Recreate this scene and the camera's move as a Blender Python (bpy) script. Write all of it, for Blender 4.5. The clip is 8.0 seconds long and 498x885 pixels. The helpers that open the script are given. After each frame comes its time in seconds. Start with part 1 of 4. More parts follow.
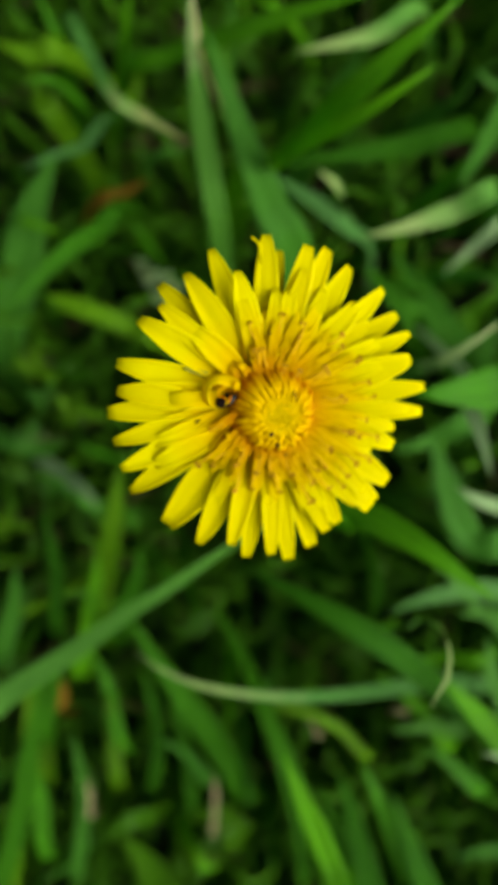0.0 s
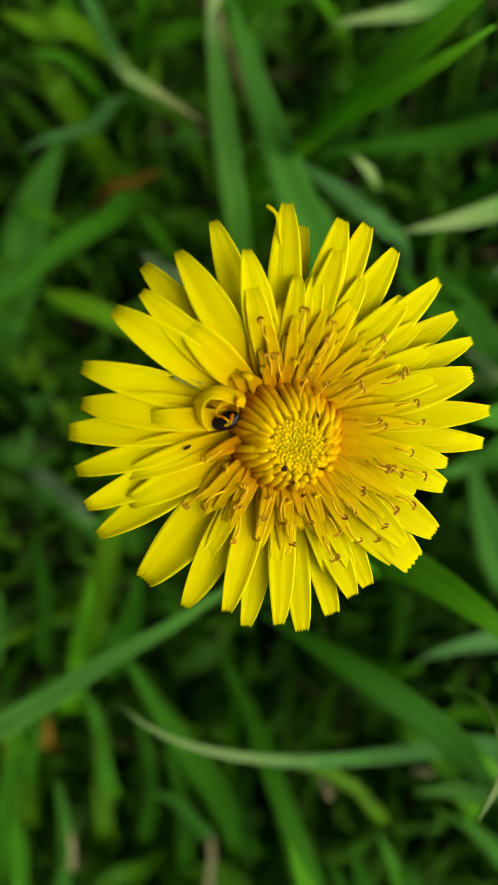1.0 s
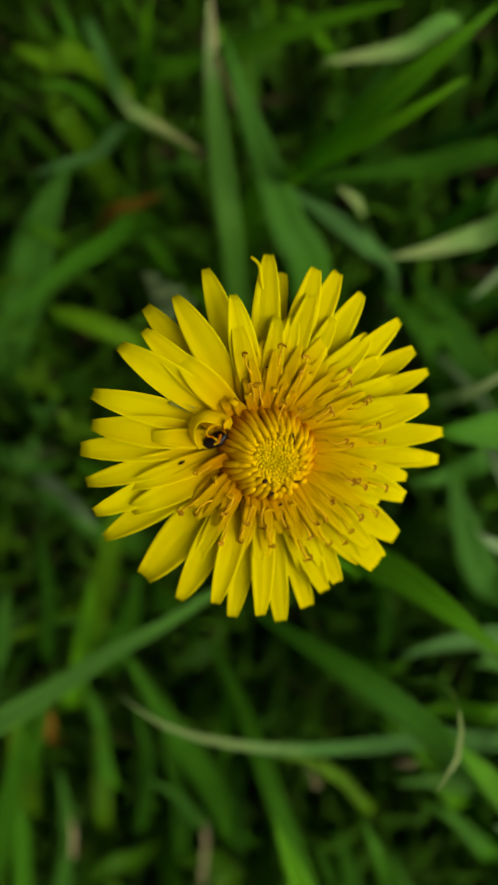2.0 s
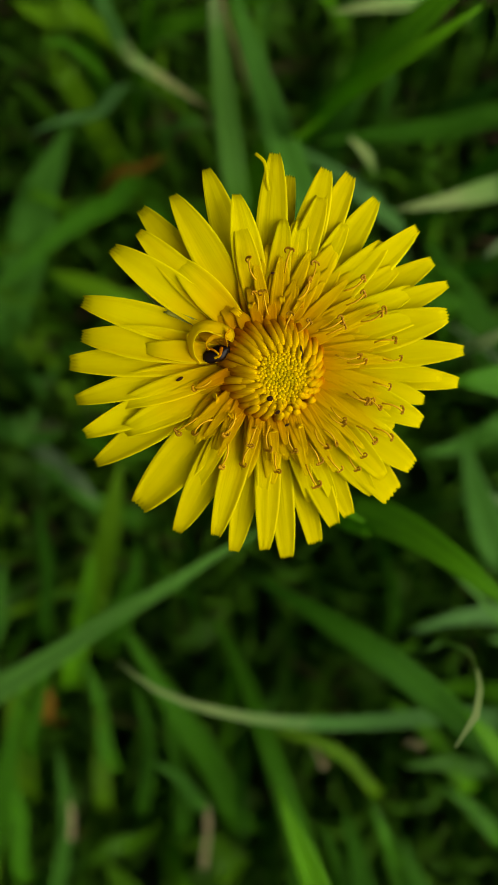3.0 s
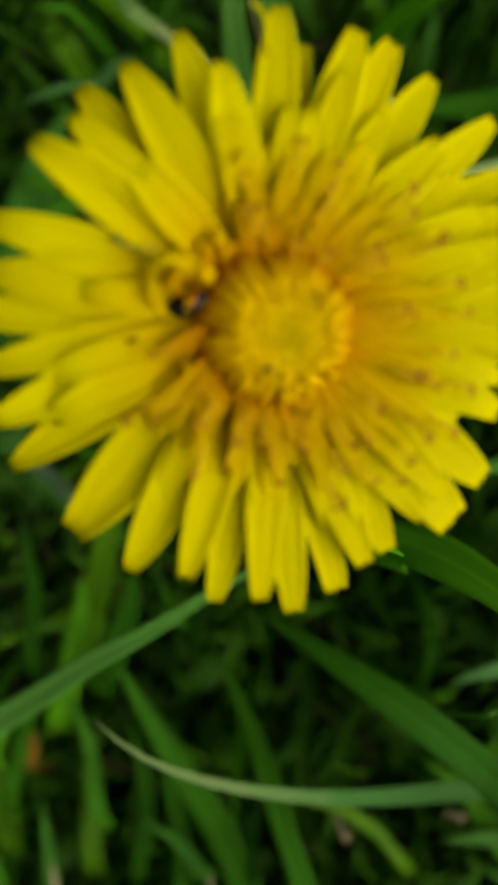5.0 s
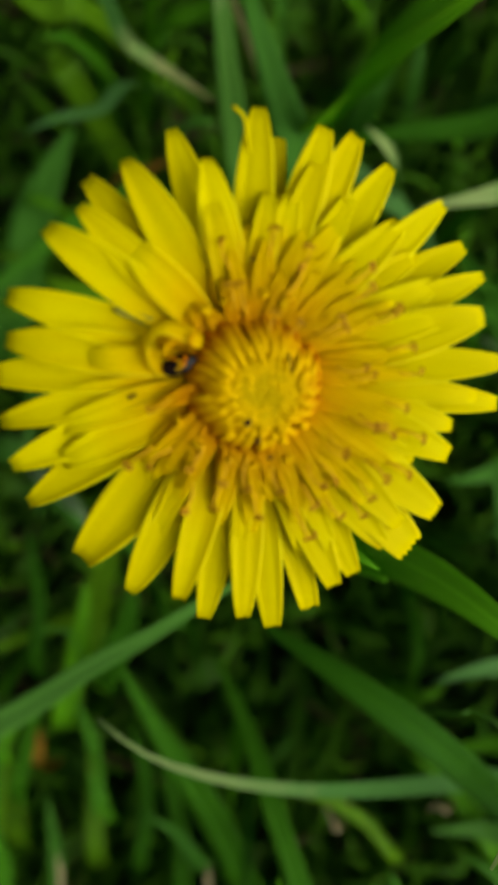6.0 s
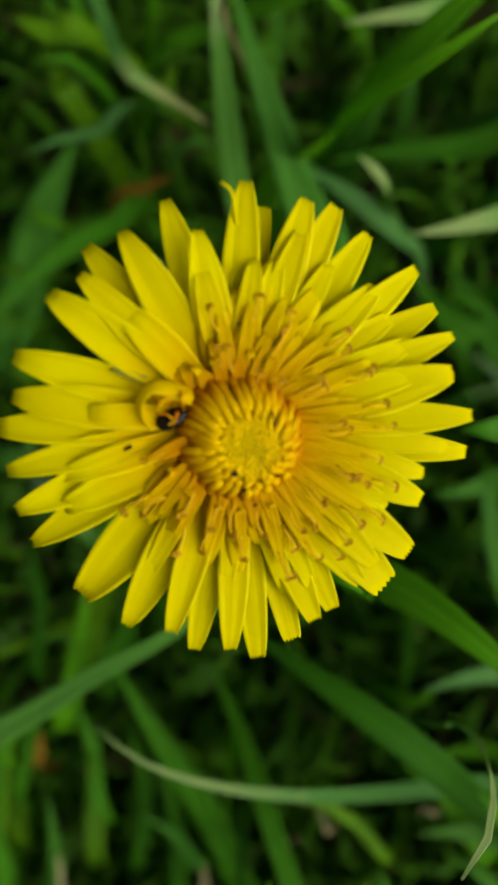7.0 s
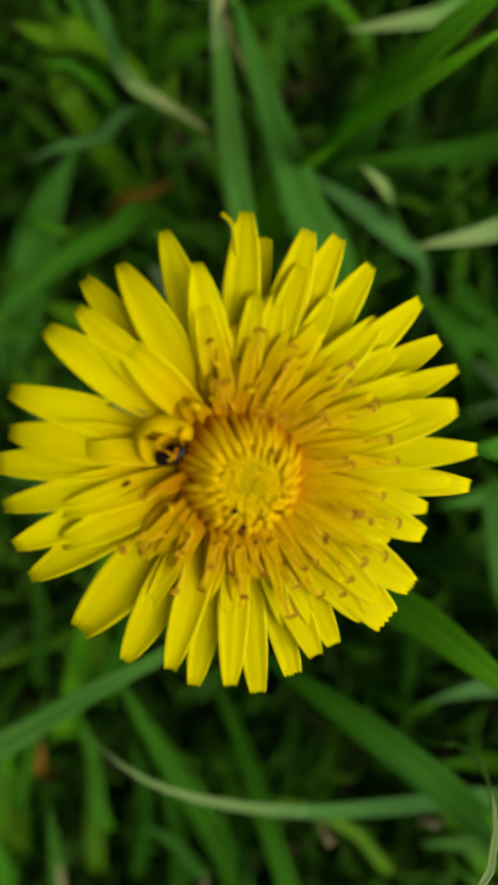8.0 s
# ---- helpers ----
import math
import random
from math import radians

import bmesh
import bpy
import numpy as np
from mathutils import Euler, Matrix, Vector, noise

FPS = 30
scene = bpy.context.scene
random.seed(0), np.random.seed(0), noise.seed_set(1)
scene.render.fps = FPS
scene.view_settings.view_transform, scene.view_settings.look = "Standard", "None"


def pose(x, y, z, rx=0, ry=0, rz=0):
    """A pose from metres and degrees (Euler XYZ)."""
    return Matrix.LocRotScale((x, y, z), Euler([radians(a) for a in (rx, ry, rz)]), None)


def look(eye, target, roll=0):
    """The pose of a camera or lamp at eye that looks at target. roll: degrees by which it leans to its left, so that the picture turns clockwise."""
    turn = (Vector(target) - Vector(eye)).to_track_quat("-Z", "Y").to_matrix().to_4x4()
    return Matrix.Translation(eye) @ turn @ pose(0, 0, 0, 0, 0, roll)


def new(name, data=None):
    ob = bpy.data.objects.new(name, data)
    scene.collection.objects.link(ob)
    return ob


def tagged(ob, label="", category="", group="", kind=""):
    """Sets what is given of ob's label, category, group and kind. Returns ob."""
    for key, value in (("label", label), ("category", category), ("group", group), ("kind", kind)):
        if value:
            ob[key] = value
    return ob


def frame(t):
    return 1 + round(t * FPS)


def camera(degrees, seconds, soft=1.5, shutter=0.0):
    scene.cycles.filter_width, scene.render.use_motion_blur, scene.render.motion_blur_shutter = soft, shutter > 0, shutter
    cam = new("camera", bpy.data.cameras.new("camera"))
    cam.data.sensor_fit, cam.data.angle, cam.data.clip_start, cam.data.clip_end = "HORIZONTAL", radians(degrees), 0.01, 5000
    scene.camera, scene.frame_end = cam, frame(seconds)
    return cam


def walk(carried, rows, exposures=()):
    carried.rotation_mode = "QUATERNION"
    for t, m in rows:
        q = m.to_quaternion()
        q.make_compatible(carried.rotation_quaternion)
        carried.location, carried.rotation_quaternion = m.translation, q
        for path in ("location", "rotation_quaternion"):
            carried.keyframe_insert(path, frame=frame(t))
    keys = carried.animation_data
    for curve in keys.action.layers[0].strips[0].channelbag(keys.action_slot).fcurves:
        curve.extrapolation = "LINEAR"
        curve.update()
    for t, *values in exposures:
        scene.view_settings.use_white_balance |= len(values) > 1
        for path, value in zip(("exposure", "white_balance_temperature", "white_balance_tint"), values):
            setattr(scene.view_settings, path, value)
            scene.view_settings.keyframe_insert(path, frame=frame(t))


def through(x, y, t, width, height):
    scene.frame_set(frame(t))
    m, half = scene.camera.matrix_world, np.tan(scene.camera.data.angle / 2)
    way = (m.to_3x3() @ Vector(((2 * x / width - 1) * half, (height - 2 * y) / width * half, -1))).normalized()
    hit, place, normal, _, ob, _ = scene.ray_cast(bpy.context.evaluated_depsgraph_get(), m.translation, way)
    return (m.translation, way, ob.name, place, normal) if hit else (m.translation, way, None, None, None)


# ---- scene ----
cam = camera(41.0, 8.0)
PATH = [
    (0, -0.00489, -0.00162, 0.31885, -1.295, -1.542, -0.385),
    (0.5, -0.00470, -0.00166, 0.30927, -0.919, -0.541, 0.762),
    (1, -0.00318, 0.00040, 0.29758, -0.496, 0.058, 1.600),
    (1.2, -0.00031, 0.00276, 0.29862, -0.125, 0.319, 1.924),
    (2.3, -0.00193, 0.00157, 0.31009, -0.141, -0.042, 1.922),
    (2.5, -0.00021, 0.00110, 0.30870, -0.004, 0.261, 1.971),
    (3, -0.00112, -0.00710, 0.30234, -0.063, 0.509, 2.127),
    (3.5, 0.00046, -0.01643, 0.28850, 0.704, 1.507, 2.320),
    (4, 0.00308, -0.01245, 0.27925, 1.355, 2.499, 2.592),
    (4.5, 0.00412, -0.00777, 0.27656, 1.524, 2.662, 2.653),
    (5, 0.00139, -0.00876, 0.27808, 1.733, 2.679, 2.882),
    (5.2, 0.00324, -0.00748, 0.27505, 1.605, 2.788, 2.810),
    (6.3, 0.00292, -0.00442, 0.28941, 1.423, 2.603, 2.763),
    (6.5, 0.00439, -0.00321, 0.28996, 1.420, 2.429, 2.760),
    (7, 0.00418, -0.00076, 0.29061, 1.085, 2.737, 2.931),
    (7.5, 0.00473, 0.00225, 0.29056, 0.763, 2.740, 2.901),
    (8, 0.00407, 0.00268, 0.28973, 0.769, 2.877, 3.024),
]
EXPOSURES = [(0, 0.45, 6600, -7), (1, 0.32, 6550, -5), (2.3, -0.17, 7050, 2), (3, -0.1, 6950, 1), (3.5, 0.02, 6800, 0), (4, -0.07, 6750, 0), (4.5, -0.1, 6700, -1), (5.2, -0.1, 6650, -1), (6.3, 0, 6600, -1), (8, 0.03, 6600, -2)]
walk(cam, [(t, pose(*row)) for t, *row in PATH], EXPOSURES)
cam.data.dof.use_dof = True
cam.data.dof.focus_distance = 0.0690
cam.data.dof.aperture_fstop = 20.0

# ---- sky and sun: bright overcast, the brighter side to the south-east ----
SUN_EL, SUN_AZ = radians(33), radians(104)     # azimuth clockwise from +y
world = bpy.data.worlds.new("overcast_sky")
scene.world = world
world.use_nodes = True
wn, wl = world.node_tree.nodes, world.node_tree.links
sky = wn.new("ShaderNodeTexSky")
sky.sky_type, sky.sun_disc, sky.sun_elevation, sky.sun_rotation = "NISHITA", False, SUN_EL, SUN_AZ
sky.dust_density = 5.0
cloud = wn.new("ShaderNodeHueSaturation")      # thin cloud takes the blue out of the sky
cloud.inputs["Saturation"].default_value = 0.35
wl.new(sky.outputs[0], cloud.inputs["Color"])
wl.new(cloud.outputs[0], wn["Background"].inputs[0])
wn["Background"].inputs[1].default_value = 0.134
sun = new("sun", bpy.data.lights.new("sun", "SUN"))
sun.data.energy, sun.data.angle, sun.data.color = 3.15, radians(70), (1.0, 0.97, 0.92)
to_sun = Vector((math.cos(SUN_EL) * math.sin(SUN_AZ), math.cos(SUN_EL) * math.cos(SUN_AZ), math.sin(SUN_EL)))
sun.matrix_world = look(to_sun * 5, (0, 0, 0))


# ---- materials ----
class Nodes:
    """A small node-tree writer."""

    def __init__(self, name):
        self.mat = bpy.data.materials.new(name)
        self.mat.use_nodes = True
        self.t = self.mat.node_tree
        self.bsdf = self.t.nodes["Principled BSDF"]
        self.out = self.t.nodes["Material Output"]

    def add(self, kind, **values):
        n = self.t.nodes.new("ShaderNode" + kind)
        for key, v in values.items():
            n.inputs[key.replace("_", " ")].default_value = v
        return n

    def link(self, a, b):
        self.t.links.new(a, b)

    def ramp(self, fac, *stops):
        n = self.add("ValToRGB")
        e = n.color_ramp.elements
        while len(e) < len(stops):
            e.new(0.5)
        for el, (p, c) in zip(e, stops):
            el.position, el.color = p, (*c, 1) if len(c) == 3 else c
        self.link(fac, n.inputs[0])
        return n.outputs[0]

    def mix(self, fac, a, b, mode="MIX"):
        n = self.t.nodes.new("ShaderNodeMix")
        n.data_type, n.blend_type = "RGBA", mode
        for sock, v in ((n.inputs[0], fac), (n.inputs[6], a), (n.inputs[7], b)):
            if isinstance(v, bpy.types.NodeSocket):
                self.link(v, sock)
            else:
                sock.default_value = v if isinstance(v, float) else (*v, 1)
        return n.outputs[2]

    def math(self, op, a, b=0.0):
        n = self.t.nodes.new("ShaderNodeMath")
        n.operation = op
        for sock, v in zip(n.inputs, (a, b)):
            if isinstance(v, bpy.types.NodeSocket):
                self.link(v, sock)
            else:
                sock.default_value = v
        return n.outputs[0]

    def noise(self, scale, coord, detail=3.0, rough=0.55):
        n = self.add("TexNoise", Scale=scale, Detail=detail, Roughness=rough)
        self.link(coord, n.inputs["Vector"])
        return n.outputs["Fac"]

    def bump(self, height, strength, distance):
        n = self.add("Bump", Strength=strength, Distance=distance)
        self.link(height, n.inputs["Height"])
        self.link(n.outputs[0], self.bsdf.inputs["Normal"])

    def leafy(self, colour, through, amount):
        """Lets part of the light pass through the leaf."""
        tr, mx = self.add("BsdfTranslucent"), self.add("MixShader", Fac=amount)
        self.link(through, tr.inputs[0])
        self.link(self.bsdf.outputs[0], mx.inputs[1])
        self.link(tr.outputs[0], mx.inputs[2])
        self.link(mx.outputs[0], self.out.inputs[0])
        self.link(colour, self.bsdf.inputs["Base Color"])


def strap_uv(n):
    """u across the strap and v along it, as separate values."""
    uv = n.add("UVMap")
    sep = n.add("SeparateXYZ")
    n.link(uv.outputs[0], sep.inputs[0])
    return uv.outputs[0], sep.outputs[0], sep.outputs[1]


def grass_material(name, low, high, tip=None, tip_from=0.8, gloss=0.42, island=False, veins=60.0, amount=0.38):
    n = Nodes(name)
    uv, u, v = strap_uv(n)
    obj = n.add("TexCoord").outputs["Object"]
    if island:
        rnd = n.add("NewGeometry").outputs["Random Per Island"]
    else:
        rnd = n.add("ObjectInfo").outputs["Random"]
    tone = n.math("ADD", n.math("MULTIPLY", rnd, 0.75), n.math("MULTIPLY", n.noise(45, obj), 0.5))
    col = n.ramp(tone, (0.15, low), (0.95, high))
    stretch = n.add("Mapping")
    n.link(uv, stretch.inputs[0])
    stretch.inputs["Scale"].default_value = (veins, 3, 1)
    streak = n.noise(1.0, stretch.outputs[0], 2.0)
    col = n.mix(n.ramp(streak, (0.35, (0, 0, 0)), (0.75, (0.45,) * 3)), col, tuple(c * 1.6 + 0.003 for c in high))
    spots = n.ramp(n.noise(420, obj, 4), (0.66, (0, 0, 0)), (0.78, (0.3,) * 3))
    col = n.mix(spots, col, (0.20, 0.22, 0.05))
    rib_line = n.ramp(n.math("ABSOLUTE", n.math("SUBTRACT", u, 0.5)), (0.0, (0.4,) * 3), (0.07, (0, 0, 0)))
    col = n.mix(rib_line, col, tuple(c * 1.8 + 0.004 for c in high))
    if tip:
        edge = n.math("ADD", v, n.math("MULTIPLY", n.math("SUBTRACT", n.noise(160, obj), 0.5), 0.12))
        col = n.mix(n.ramp(edge, (tip_from, (0, 0, 0)), (min(1.0, tip_from + 0.12), (1, 1, 1))), col, tip)
    rib = n.add("TexWave", Scale=veins / 16)
    rib.bands_direction = "X"
    n.link(uv, rib.inputs["Vector"])
    n.bump(rib.outputs["Fac"], 0.35, 0.0003)
    n.bsdf.inputs["Roughness"].default_value = gloss
    n.bsdf.inputs["Specular IOR Level"].default_value = 0.07
    n.leafy(col, n.mix(1.0, col, (1.15, 1.15, 0.6), "MULTIPLY"), amount)
    return n.mat


GRASS = {
    "green": grass_material("grass_green", (0.026, 0.098, 0.003), (0.055, 0.190, 0.006)),
    "fresh": grass_material("grass_fresh", (0.048, 0.165, 0.002), (0.092, 0.270, 0.005)),
    "pale": grass_material("grass_pale", (0.058, 0.170, 0.018), (0.100, 0.240, 0.036), (0.23, 0.31, 0.10), 0.82),
    "tipped": grass_material("grass_dry_tip", (0.044, 0.138, 0.012), (0.078, 0.192, 0.022), (0.340, 0.399, 0.175), 0.90),
    "faded": grass_material("grass_fading", (0.036, 0.122, 0.018), (0.064, 0.172, 0.030), (0.20, 0.28, 0.09), 0.80),
    "blue": grass_material("grass_underside", (0.044, 0.130, 0.026), (0.092, 0.215, 0.050), gloss=0.5),
    "grey": grass_material("grass_dull", (0.030, 0.108, 0.008), (0.060, 0.185, 0.016), gloss=0.5),
    "olive": grass_material("grass_olive", (0.042, 0.108, 0.002), (0.084, 0.190, 0.004)),
    "straw": grass_material("grass_straw", (0.037, 0.140, 0.019), (0.071, 0.194, 0.032), (0.36, 0.35, 0.14), 0.86),
    "rust": grass_material("grass_rust", (0.16, 0.078, 0.008), (0.23, 0.112, 0.012)),
    "turf": grass_material("turf", (0.017, 0.060, 0.002), (0.056, 0.152, 0.005), island=True, amount=0.2),
    "freshtip": grass_material("grass_fresh_tip", (0.070, 0.215, 0.002), (0.120, 0.320, 0.005), (0.22, 0.24, 0.08), 1.02),
    "light": grass_material("grass_light", (0.050, 0.155, 0.016), (0.085, 0.215, 0.030), gloss=0.5),
    # darker green that carries the shade of neighbouring blades in its colour
    "deep": grass_material("grass_shaded_green", (0.014, 0.064, 0.001), (0.030, 0.112, 0.001), gloss=0.65, amount=0.34),
    "moss": grass_material("leaf_moss_green", (0.020, 0.070, 0.001), (0.044, 0.118, 0.002), veins=12.0),
    "silver": grass_material("grass_silvery", (0.13, 0.21, 0.085), (0.20, 0.29, 0.13), gloss=0.5),
    "dry": grass_material("grass_dead_straw", (0.24, 0.20, 0.10), (0.34, 0.29, 0.15), gloss=0.6),
}


def petal_material(name, tip, base, reach, gloss=0.55, rim_light=0.4, through_light=0.45, varied=0.5, radial=False):
    """reach: where the base colour gives way to the tip's, as shares of the floret's length, or with radial in metres from the heart."""
    n = Nodes(name)
    uv, u, v = strap_uv(n)
    obj = n.add("TexCoord").outputs["Object"]
    rnd = n.add("ObjectInfo").outputs["Random"]
    if radial:
        away = n.t.nodes.new("ShaderNodeVectorMath")
        away.operation = "DISTANCE"
        n.link(obj, away.inputs[0])
        away.inputs[1].default_value = HEART_AT
        along = n.math("MULTIPLY", away.outputs["Value"], 50.0)
        reach = tuple(r * 50.0 for r in reach)
    else:
        along = v
    fade = n.math("ADD", along, n.math("MULTIPLY", n.math("SUBTRACT", n.noise(350, obj), 0.5), 0.15))
    col = n.ramp(fade, (reach[0], base), (0.5 * (reach[0] + reach[1]), tuple(0.4 * b + 0.6 * c for b, c in zip(base, tip))), (reach[1], tip))
    col = n.mix(n.math("MULTIPLY", rnd, varied), col, tuple(c * s for c, s in zip(tip, (0.86, 0.78, 1.0))))
    stretch = n.add("Mapping")
    n.link(uv, stretch.inputs[0])
    stretch.inputs["Scale"].default_value = (7, 0.9, 1)
    off = n.add("CombineXYZ")
    n.link(n.math("MULTIPLY", rnd, 40.0), off.inputs[0])
    n.link(off.outputs[0], stretch.inputs["Location"])
    streak = n.noise(1.0, stretch.outputs[0], 3.0)
    col = n.mix(n.ramp(streak, (0.42, (0, 0, 0)), (0.80, (0.12,) * 3)), col, tuple(c * 0.88 for c in base))
    # a bright highlight line painted into the colour along both edges
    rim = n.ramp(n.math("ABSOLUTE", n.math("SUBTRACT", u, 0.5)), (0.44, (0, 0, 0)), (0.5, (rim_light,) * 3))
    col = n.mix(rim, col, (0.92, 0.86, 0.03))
    n.bump(streak, 0.5, 0.0002)
    n.bsdf.inputs["Roughness"].default_value = gloss
    n.bsdf.inputs["Specular IOR Level"].default_value = 0.03
    n.leafy(col, col, through_light)
    return n.mat


HEART_AT = (-0.0058, -0.0112, 0.232)            # the heart of the head, from the foot of the stem
LEMON, ORANGE = (0.70, 0.608, 0.001), (0.74, 0.42, 0.001)
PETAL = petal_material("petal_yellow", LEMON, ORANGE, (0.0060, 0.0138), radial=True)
# darker petal copy: the shade on florets lying underneath is put into its colour
PETAL_SHADED = petal_material("petal_yellow_shaded", (0.66, 0.56, 0.002), (0.70, 0.50, 0.002), (0.25, 0.6))
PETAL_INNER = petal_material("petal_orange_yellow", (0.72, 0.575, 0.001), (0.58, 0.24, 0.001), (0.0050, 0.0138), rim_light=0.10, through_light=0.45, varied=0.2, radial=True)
# orange florets, browned towards the foot to paint in the shade between them
FINGER = petal_material("young_floret_orange_shaded_foot", (0.70, 0.45, 0.002), (0.42, 0.125, 0.001), (0.5, 1.0), rim_light=0.1, through_light=0.28, varied=0.2)
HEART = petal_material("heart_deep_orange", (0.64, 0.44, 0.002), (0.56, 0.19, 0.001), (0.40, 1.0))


def plain_material(name, a, b, scale, rough=0.6, amount=0.0, random=0.0, gloss=0.15):
    n = Nodes(name)
    obj = n.add("TexCoord").outputs["Object"]
    f = n.noise(scale, obj, 5)
    col = n.ramp(f, (0.3, a), (0.7, b))
    if random:
        rnd = n.add("ObjectInfo").outputs["Random"]
        col = n.mix(n.math("MULTIPLY", rnd, random), col, tuple(c * 0.6 for c in a))
    n.bsdf.inputs["Roughness"].default_value = rough
    n.bsdf.inputs["Specular IOR Level"].default_value = gloss
    if amount:
        n.leafy(col, col, amount)
    else:
        n.link(col, n.bsdf.inputs["Base Color"])
    return n.mat


BUD = plain_material("floret_bud_yellow", (0.62, 0.40, 0.001), (0.68, 0.44, 0.002), 900, 0.6, amount=0.2, random=0.12, gloss=0.05)
BUD_GREEN = plain_material("floret_bud_greenish", (0.47, 0.33, 0.001), (0.56, 0.38, 0.001), 900, 0.6, amount=0.2, random=0.12, gloss=0.05)
STIGMA = plain_material("stigma_ochre", (0.33, 0.15, 0.001), (0.46, 0.235, 0.002), 800, 0.6, amount=0.2, random=0.35)
STYLE = plain_material("style_amber", (0.50, 0.25, 0.001), (0.60, 0.33, 0.002), 800, 0.6, random=0.2)
STEM = plain_material("stem_green", (0.10, 0.17, 0.04), (0.20, 0.20, 0.08), 60, 0.45)
BRACT = plain_material("bract_green", (0.06, 0.13, 0.03), (0.15, 0.22, 0.09), 140, 0.5)
BRACT_OLIVE = plain_material("bract_olive", (0.15, 0.15, 0.010), (0.26, 0.25, 0.03), 500, 0.6, amount=0.2)
BRACT_PALE = plain_material("bract_pale", (0.30, 0.36, 0.16), (0.45, 0.46, 0.26), 200, 0.55)


def ground_material():
    """Dark soil with a thin green growth, patchy at several sizes."""
    n = Nodes("soil_and_sward")
    obj = n.add("TexCoord").outputs["Object"]
    grain = n.noise(70, obj, 6)
    soil = n.ramp(grain, (0.3, (0.010, 0.006, 0.003)), (0.7, (0.036, 0.022, 0.010)))
    green = n.ramp(n.noise(9, obj, 5), (0.3, (0.006, 0.022, 0.002)), (0.7, (0.018, 0.050, 0.005)))
    cover = n.ramp(n.noise(2.3, obj, 8, 0.7), (0.40, (0.25,) * 3), (0.55, (1.0,) * 3))
    n.link(n.mix(cover, soil, green), n.bsdf.inputs["Base Color"])
    n.bsdf.inputs["Roughness"].default_value = 0.95
    n.bump(grain, 0.7, 0.012)
    return n.mat


SOIL = ground_material()
THATCH = grass_material("dead_thatch", (0.018, 0.011, 0.005), (0.055, 0.036, 0.016), island=True, amount=0.1)
SPECK = plain_material("dark_dust_and_gap", (0.012, 0.004, 0.001), (0.04, 0.014, 0.003), 900, 1.0)
BEETLE_BLACK = plain_material("glossy_beetle_black", (0.003, 0.0015, 0.001), (0.010, 0.004, 0.002), 900, 0.28, gloss=0.5)
BEETLE_BLACK.node_tree.nodes["Principled BSDF"].inputs["Specular IOR Level"].default_value = 0.12
HERB = grass_material("herb_leaf", (0.014, 0.052, 0.003), (0.045, 0.110, 0.008), island=True, veins=8.0)


# ---- mesh helpers ----
def mesh_object(name, verts, faces, uvs, material, place=None, parent=None):
    me = bpy.data.meshes.new(name)
    me.from_pydata(verts, [], faces)
    me.polygons.foreach_set("use_smooth", [True] * len(faces))
    if uvs is not None:
        layer = me.uv_layers.new(name="UVMap")
        idx = np.zeros(len(me.loops), dtype=np.int32)
        me.loops.foreach_get("vertex_index", idx)
        layer.data.foreach_set("uv", np.asarray(uvs, dtype=np.float32)[idx].ravel())
    me.materials.append(material)
    ob = new(name, me)
    if parent:
        ob.parent = parent
    if place is not None:
        ob.matrix_basis = place
    return ob


def part(name, geo, material, parent, label="", place=None):
    ob = mesh_object(name, *geo, material, place, parent)
    return tagged(ob, label=label)


def glide(points, count):
    """A smooth curve through the points, evenly stepped along its length."""
    p = [Vector(q) for q in points]
    p = [p[0] * 2 - p[1], *p, p[-1] * 2 - p[-2]]
    fine = []
    for i in range(1, len(p) - 2):
        a, b, c, d = p[i - 1:i + 3]
        for k in range(12):
            t = k / 12
            fine.append(0.5 * (2 * b + (c - a) * t + (2 * a - 5 * b + 4 * c - d) * t * t + (3 * b - a - 3 * c + d) * t ** 3))
    fine.append(p[-2])
    steps = np.array([0.0] + [(fine[i + 1] - fine[i]).length for i in range(len(fine) - 1)]).cumsum()
    pts = np.array([tuple(q) for q in fine])
    at = np.linspace(0, steps[-1], count)
    return [Vector(q) for q in np.column_stack([np.interp(at, steps, pts[:, k]) for k in range(3)])], float(steps[-1])


